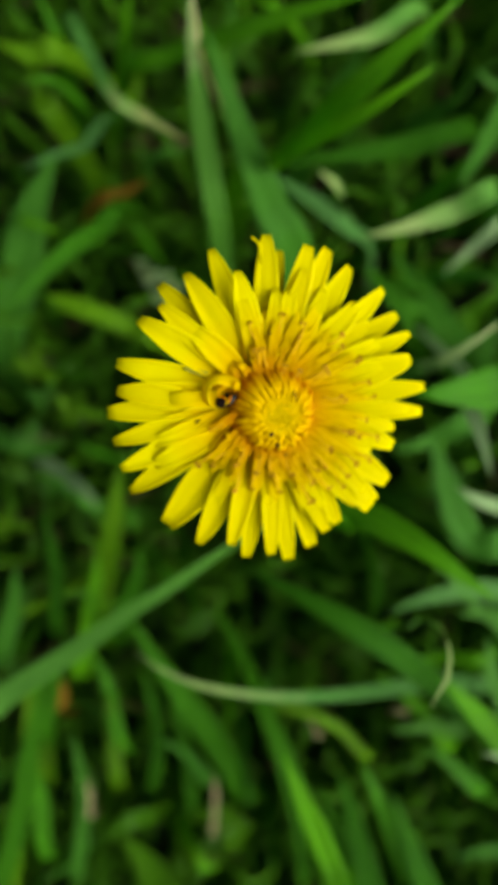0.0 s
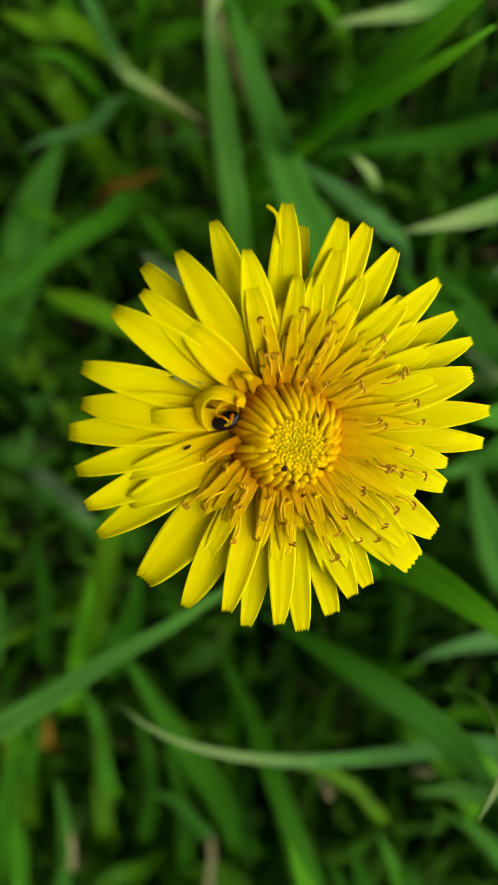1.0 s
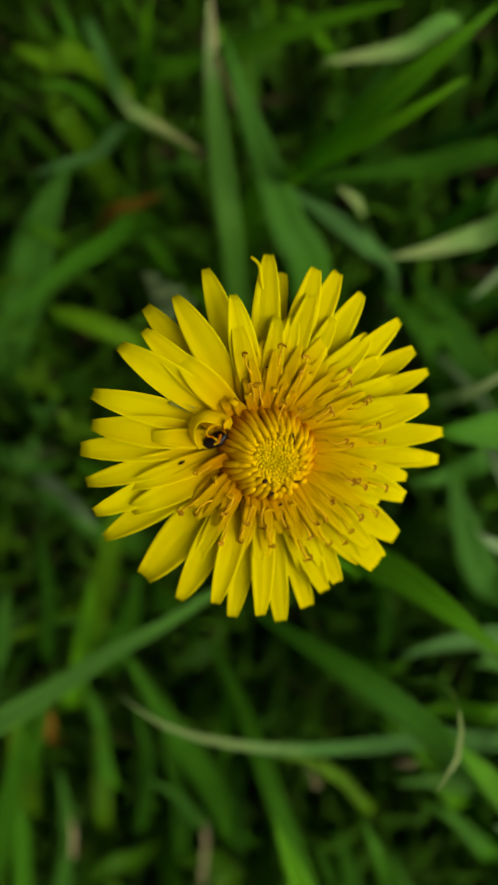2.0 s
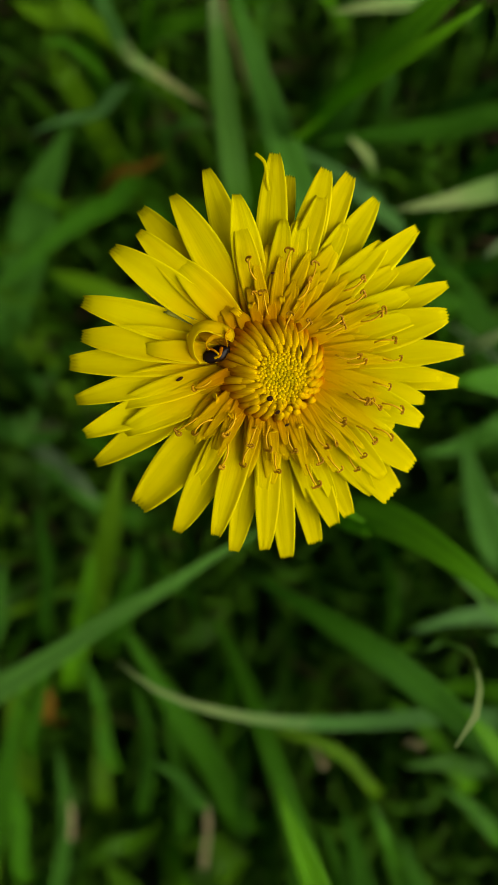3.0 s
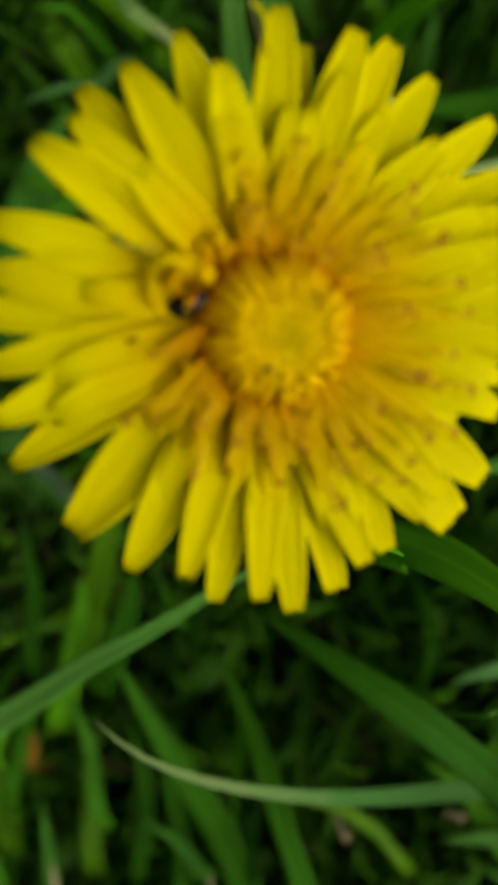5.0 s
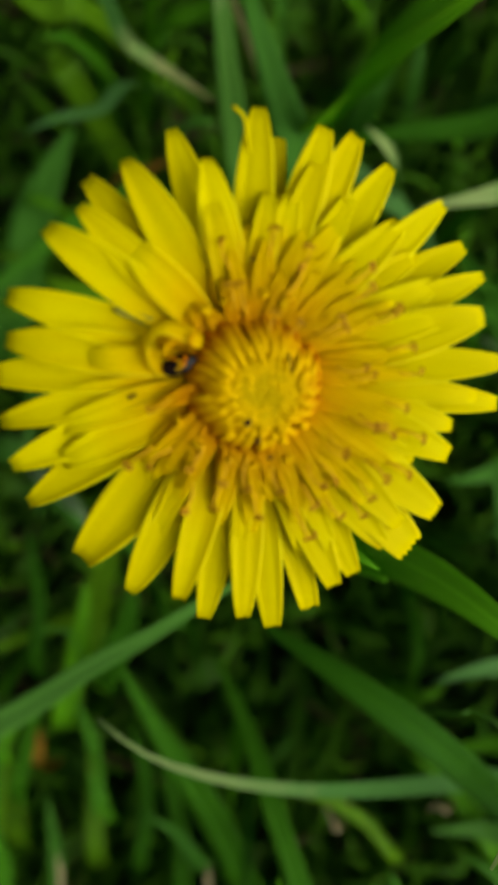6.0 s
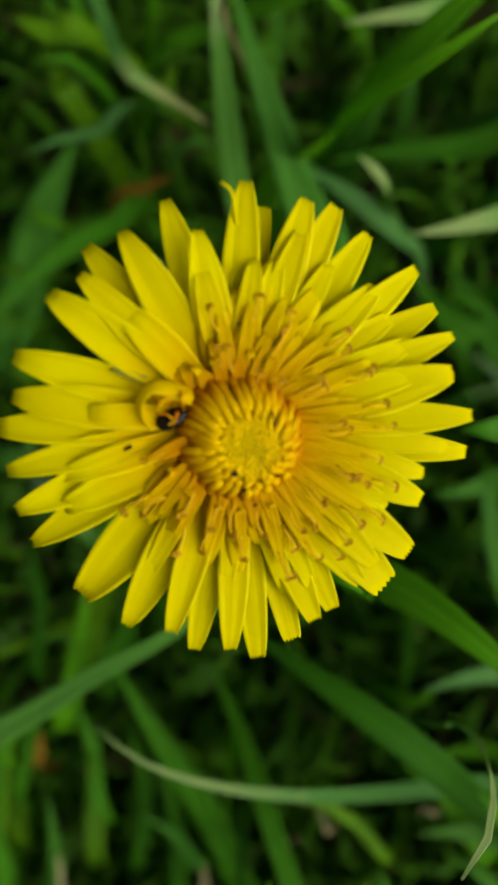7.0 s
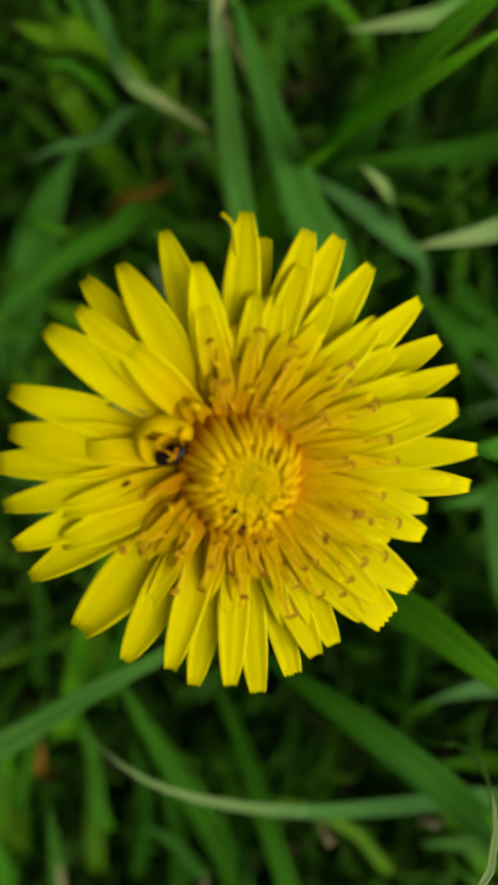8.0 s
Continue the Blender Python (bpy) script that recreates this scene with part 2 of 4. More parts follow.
def strap(line, widths, across, thick, sides=None, fold=0.0, teeth=0.0, round_end=0.0, ridge=0.0):
    """A closed strap along a line. across: columns; fold: how deep it is channelled, as a share of its width; teeth: length of its five end teeth."""
    rows = len(line)
    verts, uvs, faces = [], [], []
    for layer in (0, 1):
        for i, p in enumerate(line):
            tan = (line[min(i + 1, rows - 1)] - line[max(i - 1, 0)]).normalized()
            side = sides(i, tan) if sides else tan.cross(Vector((0, 0, 1)))
            side = (side - tan * side.dot(tan))
            side = side.normalized() if side.length > 1e-6 else Vector((1, 0, 0))
            up = side.cross(tan).normalized()
            for j in range(across + 1):
                u = j / across
                w = widths[i]
                lift = fold * w * (abs(2 * u - 1) ** 1.5) + ridge * w * math.cos(4 * math.pi * u)
                q = p + side * ((u - 0.5) * w) + up * (lift - (thick if layer else 0.0) * (0.35 + 0.65 * (1 - abs(2 * u - 1))))
                if teeth and i == rows - 1:
                    q = q + tan * (teeth * (1 if j % 2 else -0.5) * (1.0 + 0.3 * math.sin(j * 2.4 + 9000 * widths[0])))
                if round_end and i >= rows - 2:
                    q = q + tan * (round_end * (1 - (2 * u - 1) ** 2) * (1 if i == rows - 1 else 0.6))
                verts.append(q)
                uvs.append((u, i / (rows - 1)))
    n = across + 1
    size = rows * n
    for i in range(rows - 1):
        for j in range(across):
            a = i * n + j
            faces.append((a, a + 1, a + n + 1, a + n))
            faces.append((size + a, size + a + n, size + a + n + 1, size + a + 1))
        a, b = i * n, i * n + across
        faces.append((a, a + n, size + a + n, size + a))
        faces.append((b, size + b, size + b + n, b + n))
    for j in range(across):
        a = (rows - 1) * n + j
        faces.append((a, a + 1, size + a + 1, size + a))
        faces.append((j, size + j, size + j + 1, j + 1))
    return verts, faces, uvs


def tube(line, radii, sides=6):
    verts, uvs, faces = [], [], []
    rows = len(line)
    ref = Vector((0.31, 0.2, 0.93))
    for i, p in enumerate(line):
        tan = (line[min(i + 1, rows - 1)] - line[max(i - 1, 0)]).normalized()
        a = tan.cross(ref)
        a = a.normalized() if a.length > 1e-4 else tan.orthogonal().normalized()
        b = tan.cross(a)
        for k in range(sides):
            t = 2 * math.pi * k / sides
            verts.append(p + (a * math.cos(t) + b * math.sin(t)) * radii[i])
            uvs.append((k / sides, i / (rows - 1)))
    for i in range(rows - 1):
        for k in range(sides):
            c, d = i * sides + k, i * sides + (k + 1) % sides
            faces.append((c, d, d + sides, c + sides))
    faces.append(tuple(range(sides - 1, -1, -1)))
    faces.append(tuple(range((rows - 1) * sides, rows * sides)))
    return verts, faces, uvs


def joined(*geos):
    verts, faces, uvs = [], [], []
    for v, f, u in geos:
        k = len(verts)
        verts += v
        uvs += u
        faces += [tuple(i + k for i in q) for q in f]
    return verts, faces, uvs


MM = 0.001

# ---- ground: one uneven sheet of dark soil that runs to the horizon ----
def build_ground():
    steps = [math.copysign(abs(k / 40) ** 4.0 * 400 + abs(k / 40) * 1.2, k) for k in range(-40, 41)]
    verts = []
    for y in steps:
        for x in steps:
            near = max(0.0, 1 - math.hypot(x, y) / 3)
            verts.append((x, y, near * (0.006 * noise.noise((x * 14, y * 14, 0)) - 0.004)))
    n = len(steps)
    faces = [(j * n + i, j * n + i + 1, (j + 1) * n + i + 1, (j + 1) * n + i) for j in range(n - 1) for i in range(n - 1)]
    ob = mesh_object("ground", verts, faces, None, SOIL)
    tagged(ob, "dark brown crumbly soil under the grass", "ground", kind="structure")


build_ground()


# ---- the dandelion ----
ROOT = Vector((0.006, 0.012, 0.0))
HEAD = Vector((0.0, 0.002, 0.2310))
flower = new("dandelion")
flower.location = ROOT
tagged(flower, "yellow dandelion in full bloom on a tall stem above grass", "flower")
normal = Vector((0.132, -0.103, 1.0)).normalized()
TURN = Vector((0, 0, 1)).rotation_difference(normal).to_matrix().to_4x4()
HEAD_M = Matrix.Translation(HEAD - ROOT) @ TURN        # head frame, in the flower's own frame
rng = random.Random(7)


def polar(angle, r, z, shift=(0.0, 0.0)):
    a = radians(angle)
    return Vector(((r * math.cos(a) + shift[0]) * MM, (r * math.sin(a) + shift[1]) * MM, z * MM))


def curled_arm(start, along, side, radius, turns):
    pts = []
    up = Vector((0, 0, 1))
    for k in range(13):
        s = k / 12
        a = turns * 2 * math.pi * s
        r = radius * (1 - 0.55 * s)
        pts.append(start + side * (radius - r * math.cos(a)) + along * (r * math.sin(a)) + up * (0.00012 * s))
    return pts


def stigma_geo(length, radius, turns, spread):
    """A thin style along +x that ends in two curled arms."""
    x, y = Vector((1, 0, 0)), Vector((0, 1, 0))
    style = [Vector((length * (0.45 + 0.11 * k), 0, 0.0004 * math.sin(k / 5 * 3.1))) for k in range(6)]
    end = style[-1]
    a = curled_arm(end, (x + y * spread).normalized(), (y - x * spread).normalized(), radius, turns)
    b = curled_arm(end, (x - y * spread).normalized(), (-y - x * spread).normalized(), radius * 0.75, turns * 0.6 + 0.05)
    return joined(tube(style, [0.00009] * 6, 5), tube(a, [0.00014 - 0.000004 * k for k in range(13)], 5),
                  tube(b, [0.00014 - 0.000004 * k for k in range(13)], 5))


STIGMAS = [stigma_geo(4 * MM, r * MM, t, s) for r, t, s in ((0.30, 0.85, 0.3), (0.36, 0.6, 0.7), (0.26, 1.0, 0.2), (0.38, 0.45, 1.1))]
stigma_meshes = []


def add_stigma(floret, angle, r, z):
    """A style lying along the floret, ending at radius r."""
    place = HEAD_M @ Matrix.Translation(polar(angle, r - 4.0, z)) @ Matrix.Rotation(radians(angle + rng.uniform(-14, 14)), 4, "Z") @ \
        Matrix.Rotation(radians(rng.uniform(-10, 2)), 4, "Y") @ Matrix.Rotation(radians(rng.uniform(-65, 65)), 4, "X") @ \
        Matrix.Scale(rng.uniform(0.85, 1.2), 4)
    k = rng.randrange(4)
    if len(stigma_meshes) < 4:
        for geo in STIGMAS:
            me = bpy.data.meshes.new("stigma")
            me.from_pydata(*[[tuple(v) for v in geo[0]], [], geo[1]])
            me.polygons.foreach_set("use_smooth", [True] * len(geo[1]))
            me.materials.append(STIGMA)
            me.materials.append(STYLE)
            me.polygons.foreach_set("material_index", [1] * 27 + [0] * (len(geo[1]) - 27))
            stigma_meshes.append(me)
    ob = new("stigma", stigma_meshes[k])
    ob.parent = floret
    ob.matrix_basis = place
    tagged(ob, "curled ochre two-armed stigma")


def ray_floret(angle, reach, width, end=0.5, tip=0.0, arch=0.6, root=(2.6, -1.8), bend=0.0, material=None, cup=0.07, teeth=0.2, blunt=0.14, cols=10, ridge=0.018, twist=0.0, droop=0.35, pleat=0.0):
    """A strap-shaped floret from the heart of the head out to a toothed tip; millimetres in the head's frame. end: width of the tip as a share of the greatest width."""
    r0, z0 = root
    line = []
    rows = 22
    c = (reach * 0.45, max(z0, 0) * 0.5 + tip * 0.5 + arch)
    wave, phase = rng.uniform(0.02, 0.09), rng.uniform(0, 6.28)
    for i in range(rows):
        t = i / (rows - 1)
        r = (1 - t) ** 2 * r0 + 2 * t * (1 - t) * c[0] + t * t * reach
        z = (1 - t) ** 2 * z0 + 2 * t * (1 - t) * c[1] + t * t * tip
        z += wave * math.sin(phase + 7 * t) - droop * max(0.0, (t - 0.86) / 0.14) ** 2
        line.append(polar(angle + bend * (t - 1) * 6, r, z))
    widths = []
    for i in range(rows):
        t = i / (rows - 1)
        w = 0.40 + 0.60 * math.sin(min(1.0, t / 0.68) * math.pi / 2) ** 1.2
        if t > 0.62:
            w *= 1 - (1 - 0.88 * end) * ((t - 0.62) / 0.38) ** 2.1
        widths.append(width * 1.17 * w * MM)

    def side(i, tan):
        s = tan.cross(Vector((0, 0, 1)))
        return s + Vector((0, 0, 1)) * (twist * s.length * i / rows)

    v, f, u = strap(line, widths, cols, 0.10 * MM, side, cup, teeth * MM, blunt * MM, ridge)
    if pleat:
        # one lengthwise crease, off the middle, raising the strip beside it
        v = [q + Vector((0, 0, pleat * MM * max(0.0, 1 - abs(uv[0] - 0.68) / 0.2) * min(1.0, uv[1] * 1.6) * (1 - max(0.0, uv[1] - 0.8) * 5))) for q, uv in zip(v, u)]
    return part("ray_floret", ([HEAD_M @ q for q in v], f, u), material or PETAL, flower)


# stem, hollow and slightly bowed
stem_line, _ = glide([(0, 0, -0.004), (-0.002, 0.002, 0.07), (-0.007, -0.006, 0.15), (HEAD_M @ Vector((0, 0, -0.013)))], 24)
part("stem", tube(stem_line, [0.0026 - 0.00003 * k for k in range(24)], 12), STEM, flower, "pale green smooth flower stem")
# the cup under the florets
cup_line = [HEAD_M @ Vector((0, 0, z * MM)) for z in (-14, -13, -11, -8, -5, -3, -1.5)]
part("involucre", tube(cup_line, [r * MM for r in (2.4, 4.2, 5.6, 5.8, 5.2, 4.6, 2.5)], 16), BRACT, flower, "green cup of the flower head")
for k in range(16):
    a = k * 22.5 + rng.uniform(-5, 5)
    ln = [HEAD_M @ polar(a, r, z) for r, z in ((4.4, -13), (6.1, -10), (6.0, -6), (6.2, -2.6))]
    ln, _ = glide(ln, 8)
    part("bract", strap(ln, [w * MM for w in (2.0, 2.4, 2.4, 2.3, 2.0, 1.6, 1.1, 0.5)], 4, 0.3 * MM,
                        lambda i, tan, a=a: Vector((-math.sin(radians(a)), math.cos(radians(a)), 0))), BRACT, flower)
for a, r, z in ((153, 15.2, -2.6), (212, 17.0, -4.5), (36, 13, -7), (84, 13, -8), (300, 14, -8), (258, 13, -9), (340, 13, -9), (180, 12, -9)):
    ln, _ = glide([HEAD_M @ polar(a, q, w) for q, w in ((4.4, -12.5), (7.5, -11), (r * 0.8, (z - 11) / 2), (r, z))], 9)
    part("outer_bract", strap(ln, [w * MM for w in (1.6, 2.0, 2.1, 2.1, 2.0, 1.8, 1.5, 1.1, 0.5)], 4, 0.3 * MM), BRACT_PALE, flower, "pale green reflexed bract")

# one bract that has pushed up between two florets
ln, _ = glide([HEAD_M @ polar(a, r, z) for a, r, z in ((157.5, 7.0, -2.4), (158.2, 8.6, 0.4), (158.6, 9.8, 0.8), (159.0, 11.2, 1.1), (159.4, 12.0, 1.0))], 12)
part("outer_bract", strap(ln, [0.75 * w * MM for w in (1.0, 1.0, 1.0, 1.0, 1.05, 1.05, 1.0, 0.95, 0.9, 0.85, 0.75, 0.5)], 4, 0.2 * MM, None, 0.25), BRACT_OLIVE, flower, "olive green bract tip pushed up between two florets")

# outer florets: angle, reach, width, share of it left at the tip, height of the tip
OUTER_A = [(166.3, 19.9, 2.9, 0.45, 0.9), (176.3, 19.4, 3.1, 0.42, 0.8), (184.3, 20.7, 2.9, 0.55, -0.1), (195.0, 20.7, 2.5, 0.45, -0.1), (204.9, 21.0, 2.9, 0.41, -0.6), (214.1, 21.7, 3.0, 0.35, -1.9),
           (231.5, 21.3, 4.2, 0.5, -1.5), (244.9, 21.4, 3.2, 0.36, -1), (255.7, 19.9, 2.6, 0.47, 0.5), (262.7, 21.6, 2.6, 0.47, -0.6), (271.5, 21.0, 2.5, 0.5, 0.4), (278.4, 22.3, 2.5, 0.62, -0.9)]
OUTER_B = [(287.7, 21.5, 2.3, 0.75, -1.3), (294.7, 19.9, 2.7, 0.52, -0.2), (300.3, 19.7, 2.7, 0.52, -0.3), (310.5, 19.1, 3.0, 0.35, 0.2), (315.3, 20.9, 3.8, 0.76, -0.4), (326.0, 20.3, 3.4, 0.54, 0),
           (340.0, 18.5, 2.9, 0.5, 0.6), (347.4, 17.9, 2.3, 0.5, 0.6), (355.2, 21.8, 2.6, 0.47, -0.6), (4.5, 21.4, 2.7, 0.43, 0.8), (15.6, 19.9, 3.6, 0.46, 1.0), (24.4, 21.2, 2.6, 0.35, 0.2)]
OUTER_C = [(32.3, 21.1, 2.9, 0.41, -0.8), (42.9, 21.3, 2.9, 0.39, -0.4), (57.4, 20.7, 3.1, 0.38, -1.0), (67.6, 21.3, 3.0, 0.48, -0.9), (75.0, 20.6, 3.1, 0.46, -0.4), (84.9, 19.5, 2.1, 0.62, -2.0),
           (90.4, 21.2, 2.9, 0.43, -0.6), (104.5, 16.8, 2.9, 0.34, 1.2), (110.5, 20.6, 2.9, 0.36, -1.6), (123.8, 19.1, 3.1, 0.33, 0.6), (133.4, 20.1, 2.9, 0.43, -0.8), (139.5, 18.3, 2.7, 0.38, 0.9), (148.5, 19.3, 3.2, 0.42, 1.1)]
for k, (a, r, w, end, tip) in enumerate(OUTER_A + OUTER_B + OUTER_C):
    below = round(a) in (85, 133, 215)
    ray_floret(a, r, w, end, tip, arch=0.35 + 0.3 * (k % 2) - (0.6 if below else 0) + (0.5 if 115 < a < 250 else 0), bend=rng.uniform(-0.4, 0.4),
               material=PETAL_SHADED if below else PETAL, cup=rng.uniform(0.05, 0.11) + (0.07 if 140 < a < 262 else 0), teeth=rng.uniform(0.16, 0.30), twist=rng.uniform(-0.16, 0.16),
               droop=rng.uniform(0.2, 0.7), pleat=rng.choice((0, 0, 0.12, 0.2)) if w < 3.5 else 0.3)
# the second row, lying on the first
SECOND = [(178.7, 13.2, 1.9, 1.5), (137.5, 13.8, 2.9, 1.2), (105.8, 14.0, 2.2, 1.5), (86.3, 14.1, 2.1, 0.9), (73.8, 17.7, 2.5, 0.4), (78.6, 14.8, 2.2, 0.7), (62.1, 16.2, 2.2, 0.3),
          (46.5, 17.2, 3.0, 0.5), (36.9, 16.8, 2.5, 0.5), (27.3, 17.1, 2.6, 0.8), (199.9, 16.2, 2.3, 0.6), (209.3, 17.0, 2.9, 0.4), (356.0, 19.3, 1.9, 0.9), (17.5, 17.1, 2.2, 1.2),
          (242.9, 16.3, 1.7, 0), (289.2, 16.3, 1.9, 0.3), (317.1, 18.4, 2.6, 0.6), (333.9, 15.7, 2.3, 0.9), (297.8, 17.4, 1.7, 0.4), (269.7, 15.4, 1.7, 0.4)]
for a, r, w, tip in SECOND:
    ray_floret(a, r, w, 0.5, tip, arch=0.8 if 115 < a < 250 else 0.4, bend=rng.uniform(-0.4, 0.4), root=(2.6, -1.0), teeth=0.08, blunt=0.35, twist=rng.uniform(-0.1, 0.1), droop=0.7, pleat=rng.choice((0, 0.1)))
# the inner rows, narrower and more orange towards the heart: count, reach, width, height, root, first angle
for count, r_lo, r_hi, width, tip, root, start in ((36, 10.5, 14.5, 2.1, 0.55, (2.6, -0.3), 4), (42, 8.6, 12.0, 1.6, 0.85, (2.6, 0.3), 9), (46, 7.0, 9.6, 1.2, 1.2, (2.6, 0.8), 2)):
    for k in range(count):
        a = (start + 360 * k / count + rng.uniform(-3, 3)) % 360
        if 164 < a < 206 or (rng.random() < (0.6 if a < 206 else 0.3) and 112 < a < 262):
            continue
        hollow = max(0.0, math.cos(radians(a - 145)))
        ray_floret(a, rng.uniform(r_lo, r_hi) * (0.82 if 112 < a < 230 else 1.0), width * rng.uniform(0.8, 1.25), rng.uniform(0.25, 0.5), tip + rng.uniform(-0.2, 0.2), arch=0.55, root=(root[0], root[1] - 0.9 - 1.6 * hollow),
                   bend=rng.uniform(-0.8, 0.8), material=PETAL_INNER, cup=0.04, teeth=0.10, blunt=0.25, cols=6, ridge=0.0, droop=0.35)
# styles that end in curled stigmas: angle and radius of each
STYLES_A = [(103, 10.1), (85, 10.8), (62, 10.9), (72, 8.4), (47, 12.3), (37, 11.8), (27, 13.2), (24, 12.3), (34, 7.6), (23, 8.5), (11, 13.3), (6, 8.7), (1, 14.4), (60, 5.2), (48, 5.9), (92, 6.5),
            (113, 7.2), (356, 10.5), (350, 13.7), (342, 11.7), (336, 10.9), (338, 12.5), (340, 14.9)]
STYLES_B = [(325, 10.7), (325, 13.6), (328, 15.5), (316, 11.0), (308, 11.5), (303, 11.0), (319, 15.0), (295, 12.0), (312, 15.9), (301, 14.5), (283, 10.2), (289, 13.8), (275, 12.3), (273, 9.0),
            (261, 12.1), (264, 9.4), (204, 9.1), (223, 11.9), (232, 10.9), (239, 8.9), (243, 9.8), (243, 12.1)]
for a, r in STYLES_A + STYLES_B:
    carrier = ray_floret(a + rng.uniform(-2, 2), r * rng.uniform(0.9, 1.0), rng.uniform(0.9, 1.3), 0.4, 1.15, arch=0.8, root=(2.6, 0.4), bend=rng.uniform(-0.5, 0.5),
                         material=PETAL_INNER, cup=0.08, teeth=0.1, blunt=0.25, cols=6, ridge=0.0, droop=0.1)
    add_stigma(carrier, a, r, 1.9)

# the heart: young florets leaning together, and the closed buds they surround
TOP, BASE = (1.16, -1.95), (0.25, -1.0)


def leaning(s):
    return tuple(b + (t - b) * s ** 1.2 for b, t in zip(BASE, TOP))


# a wreath of short florets hugging the heart, their toothed ends bent in over it
for k in range(34):
    a = 360 * k / 34 + rng.uniform(-4, 4)
    if 158 < a < 196 or a > 300 or a < 45 or k % 2:
        continue
    far = 1.0 if 50 < a < 158 else 0.5
    ln, _ = glide([HEAD_M @ polar(a, 5.0, -1.2, BASE), HEAD_M @ polar(a, 6.1 + 0.5 * far, 0.8 + 0.2 * far, BASE), HEAD_M @ polar(a + 2, 6.2 + 0.5 * far + rng.uniform(0.2, 0.8), 1.55, BASE),
                   HEAD_M @ polar(a + rng.uniform(-4, 6), 6.2 - 0.3 * far + rng.uniform(0.3, 1.2), 1.8, BASE)], 12)
    part("ray_floret", strap(ln, [rng.uniform(0.55, 0.75) * MM * w for w in (0.7, 0.8, 0.9, 1, 1, 1, 1, 1, 1, 0.95, 0.9, 0.8)], 6,
                             0.12 * MM, lambda i, tan, a=a: Vector((-math.sin(radians(a)), math.cos(radians(a)), rng.uniform(-0.1, 0.1))), 0.12, 0.16 * MM), FINGER, flower)
# rings of young florets: count, radius at the foot and at the tip, height, thickness
for count, r_o, r_i, z_top, thick in ((29, 5.15, 3.6, 2.2, 0.46), (28, 4.7, 2.95, 2.6, 0.44), (23, 4.2, 2.5, 2.75, 0.40)):
    for k in range(count):
        a = 360 / count * k + rng.uniform(-4, 4)
        near = 0.5 - 0.5 * math.cos(radians(a - 140))          # 0 on the hollow side, 1 opposite
        swell, r_in = r_o + 0.6 * (1 - near) + rng.uniform(-0.15, 0.15), r_i + rng.uniform(-0.25, 0.25)
        lean = rng.uniform(2, 9)
        foot = -1.2 + 1.7 * near
        top = z_top + rng.uniform(-0.15, 0.15)
        pts = []
        for s, bulge in ((0.0, 0.0), (0.3, 0.26), (0.6, 0.30), (0.82, 0.18), (1.0, 0.0)):
            r = swell + (r_in - swell) * s ** 1.3 + bulge
            z = foot + (top - foot) * (s + 0.75 * s * (1 - s))
            pts.append(HEAD_M @ polar(a + lean * (1 - s), r, z, leaning(s)))
        ln, _ = glide(pts, 13)
        radii = [thick * MM * w * rng.uniform(0.96, 1.04) for w in (0.8, 0.95, 1, 1, 1, 1, 1, 0.97, 0.93, 0.9, 0.95, 0.85, 0.45)]
        part("young_floret", tube(ln, radii, 7), FINGER, flower)

ico = bmesh.new()
bmesh.ops.create_icosphere(ico, subdivisions=1, radius=1.0)
bud_geo = ([v.co.copy() for v in ico.verts], [tuple(v.index for v in f.verts) for f in ico.faces], None)
ico.free()
ball = bmesh.new()
bmesh.ops.create_icosphere(ball, subdivisions=3, radius=1.0)
ball_geo = ([v.co.copy() for v in ball.verts], [tuple(v.index for v in f.verts) for f in ball.faces], None)
ball.free()
bud_meshes = {}
for key, material in (("outer", BUD), ("inner", BUD_GREEN)):
    me = bpy.data.meshes.new("floret_bud")
    me.from_pydata([tuple(v) for v in bud_geo[0]], [], bud_geo[1])
    me.polygons.foreach_set("use_smooth", [True] * len(bud_geo[1]))
    me.materials.append(material)
    bud_meshes[key] = me
for k in range(150):
    r = 2.6 * math.sqrt((k + 0.4) / 150)
    a = 137.508 * k
    z = 2.40 + 0.16 * math.sin(min(1, r / 2.6) * 2.2) + rng.uniform(-0.05, 0.05)
    ob = new("floret_bud", bud_meshes["inner" if r < 1.4 + 0.5 * math.sin(k) else "outer"])
    ob.parent = flower
    size = rng.uniform(0.9, 1.1)
    ob.matrix_basis = HEAD_M @ Matrix.Translation(polar(a + rng.uniform(-2, 2), r, z, TOP)) @ Matrix.Rotation(rng.uniform(0, 6), 4, "Z") @ \
        Matrix.Diagonal((0.33 * size * MM, 0.31 * size * MM, rng.uniform(0.34, 0.44) * MM, 1))
# the packed body of buds below
heart = []
for z, r, f in ((-3.5, 3.9, 0), (-1.0, 4.2, 0), (0.7, 3.95, 0.45), (1.9, 3.55, 0.8), (2.56, 2.9, 1.0)):
    heart.append([HEAD_M @ polar(22.5 * k, r, z, (BASE[0] + (TOP[0] - BASE[0]) * f, BASE[1] + (TOP[1] - BASE[1]) * f)) for k in range(16)])
quads = [(i * 16 + k, i * 16 + (k + 1) % 16, (i + 1) * 16 + (k + 1) % 16, (i + 1) * 16 + k) for i in range(4) for k in range(16)]
part("bud_heart", ([q for ring in heart for q in ring], quads + [tuple(range(64, 80))], [(k / 16, i / 4) for i in range(5) for k in range(16)]), HEART, flower)


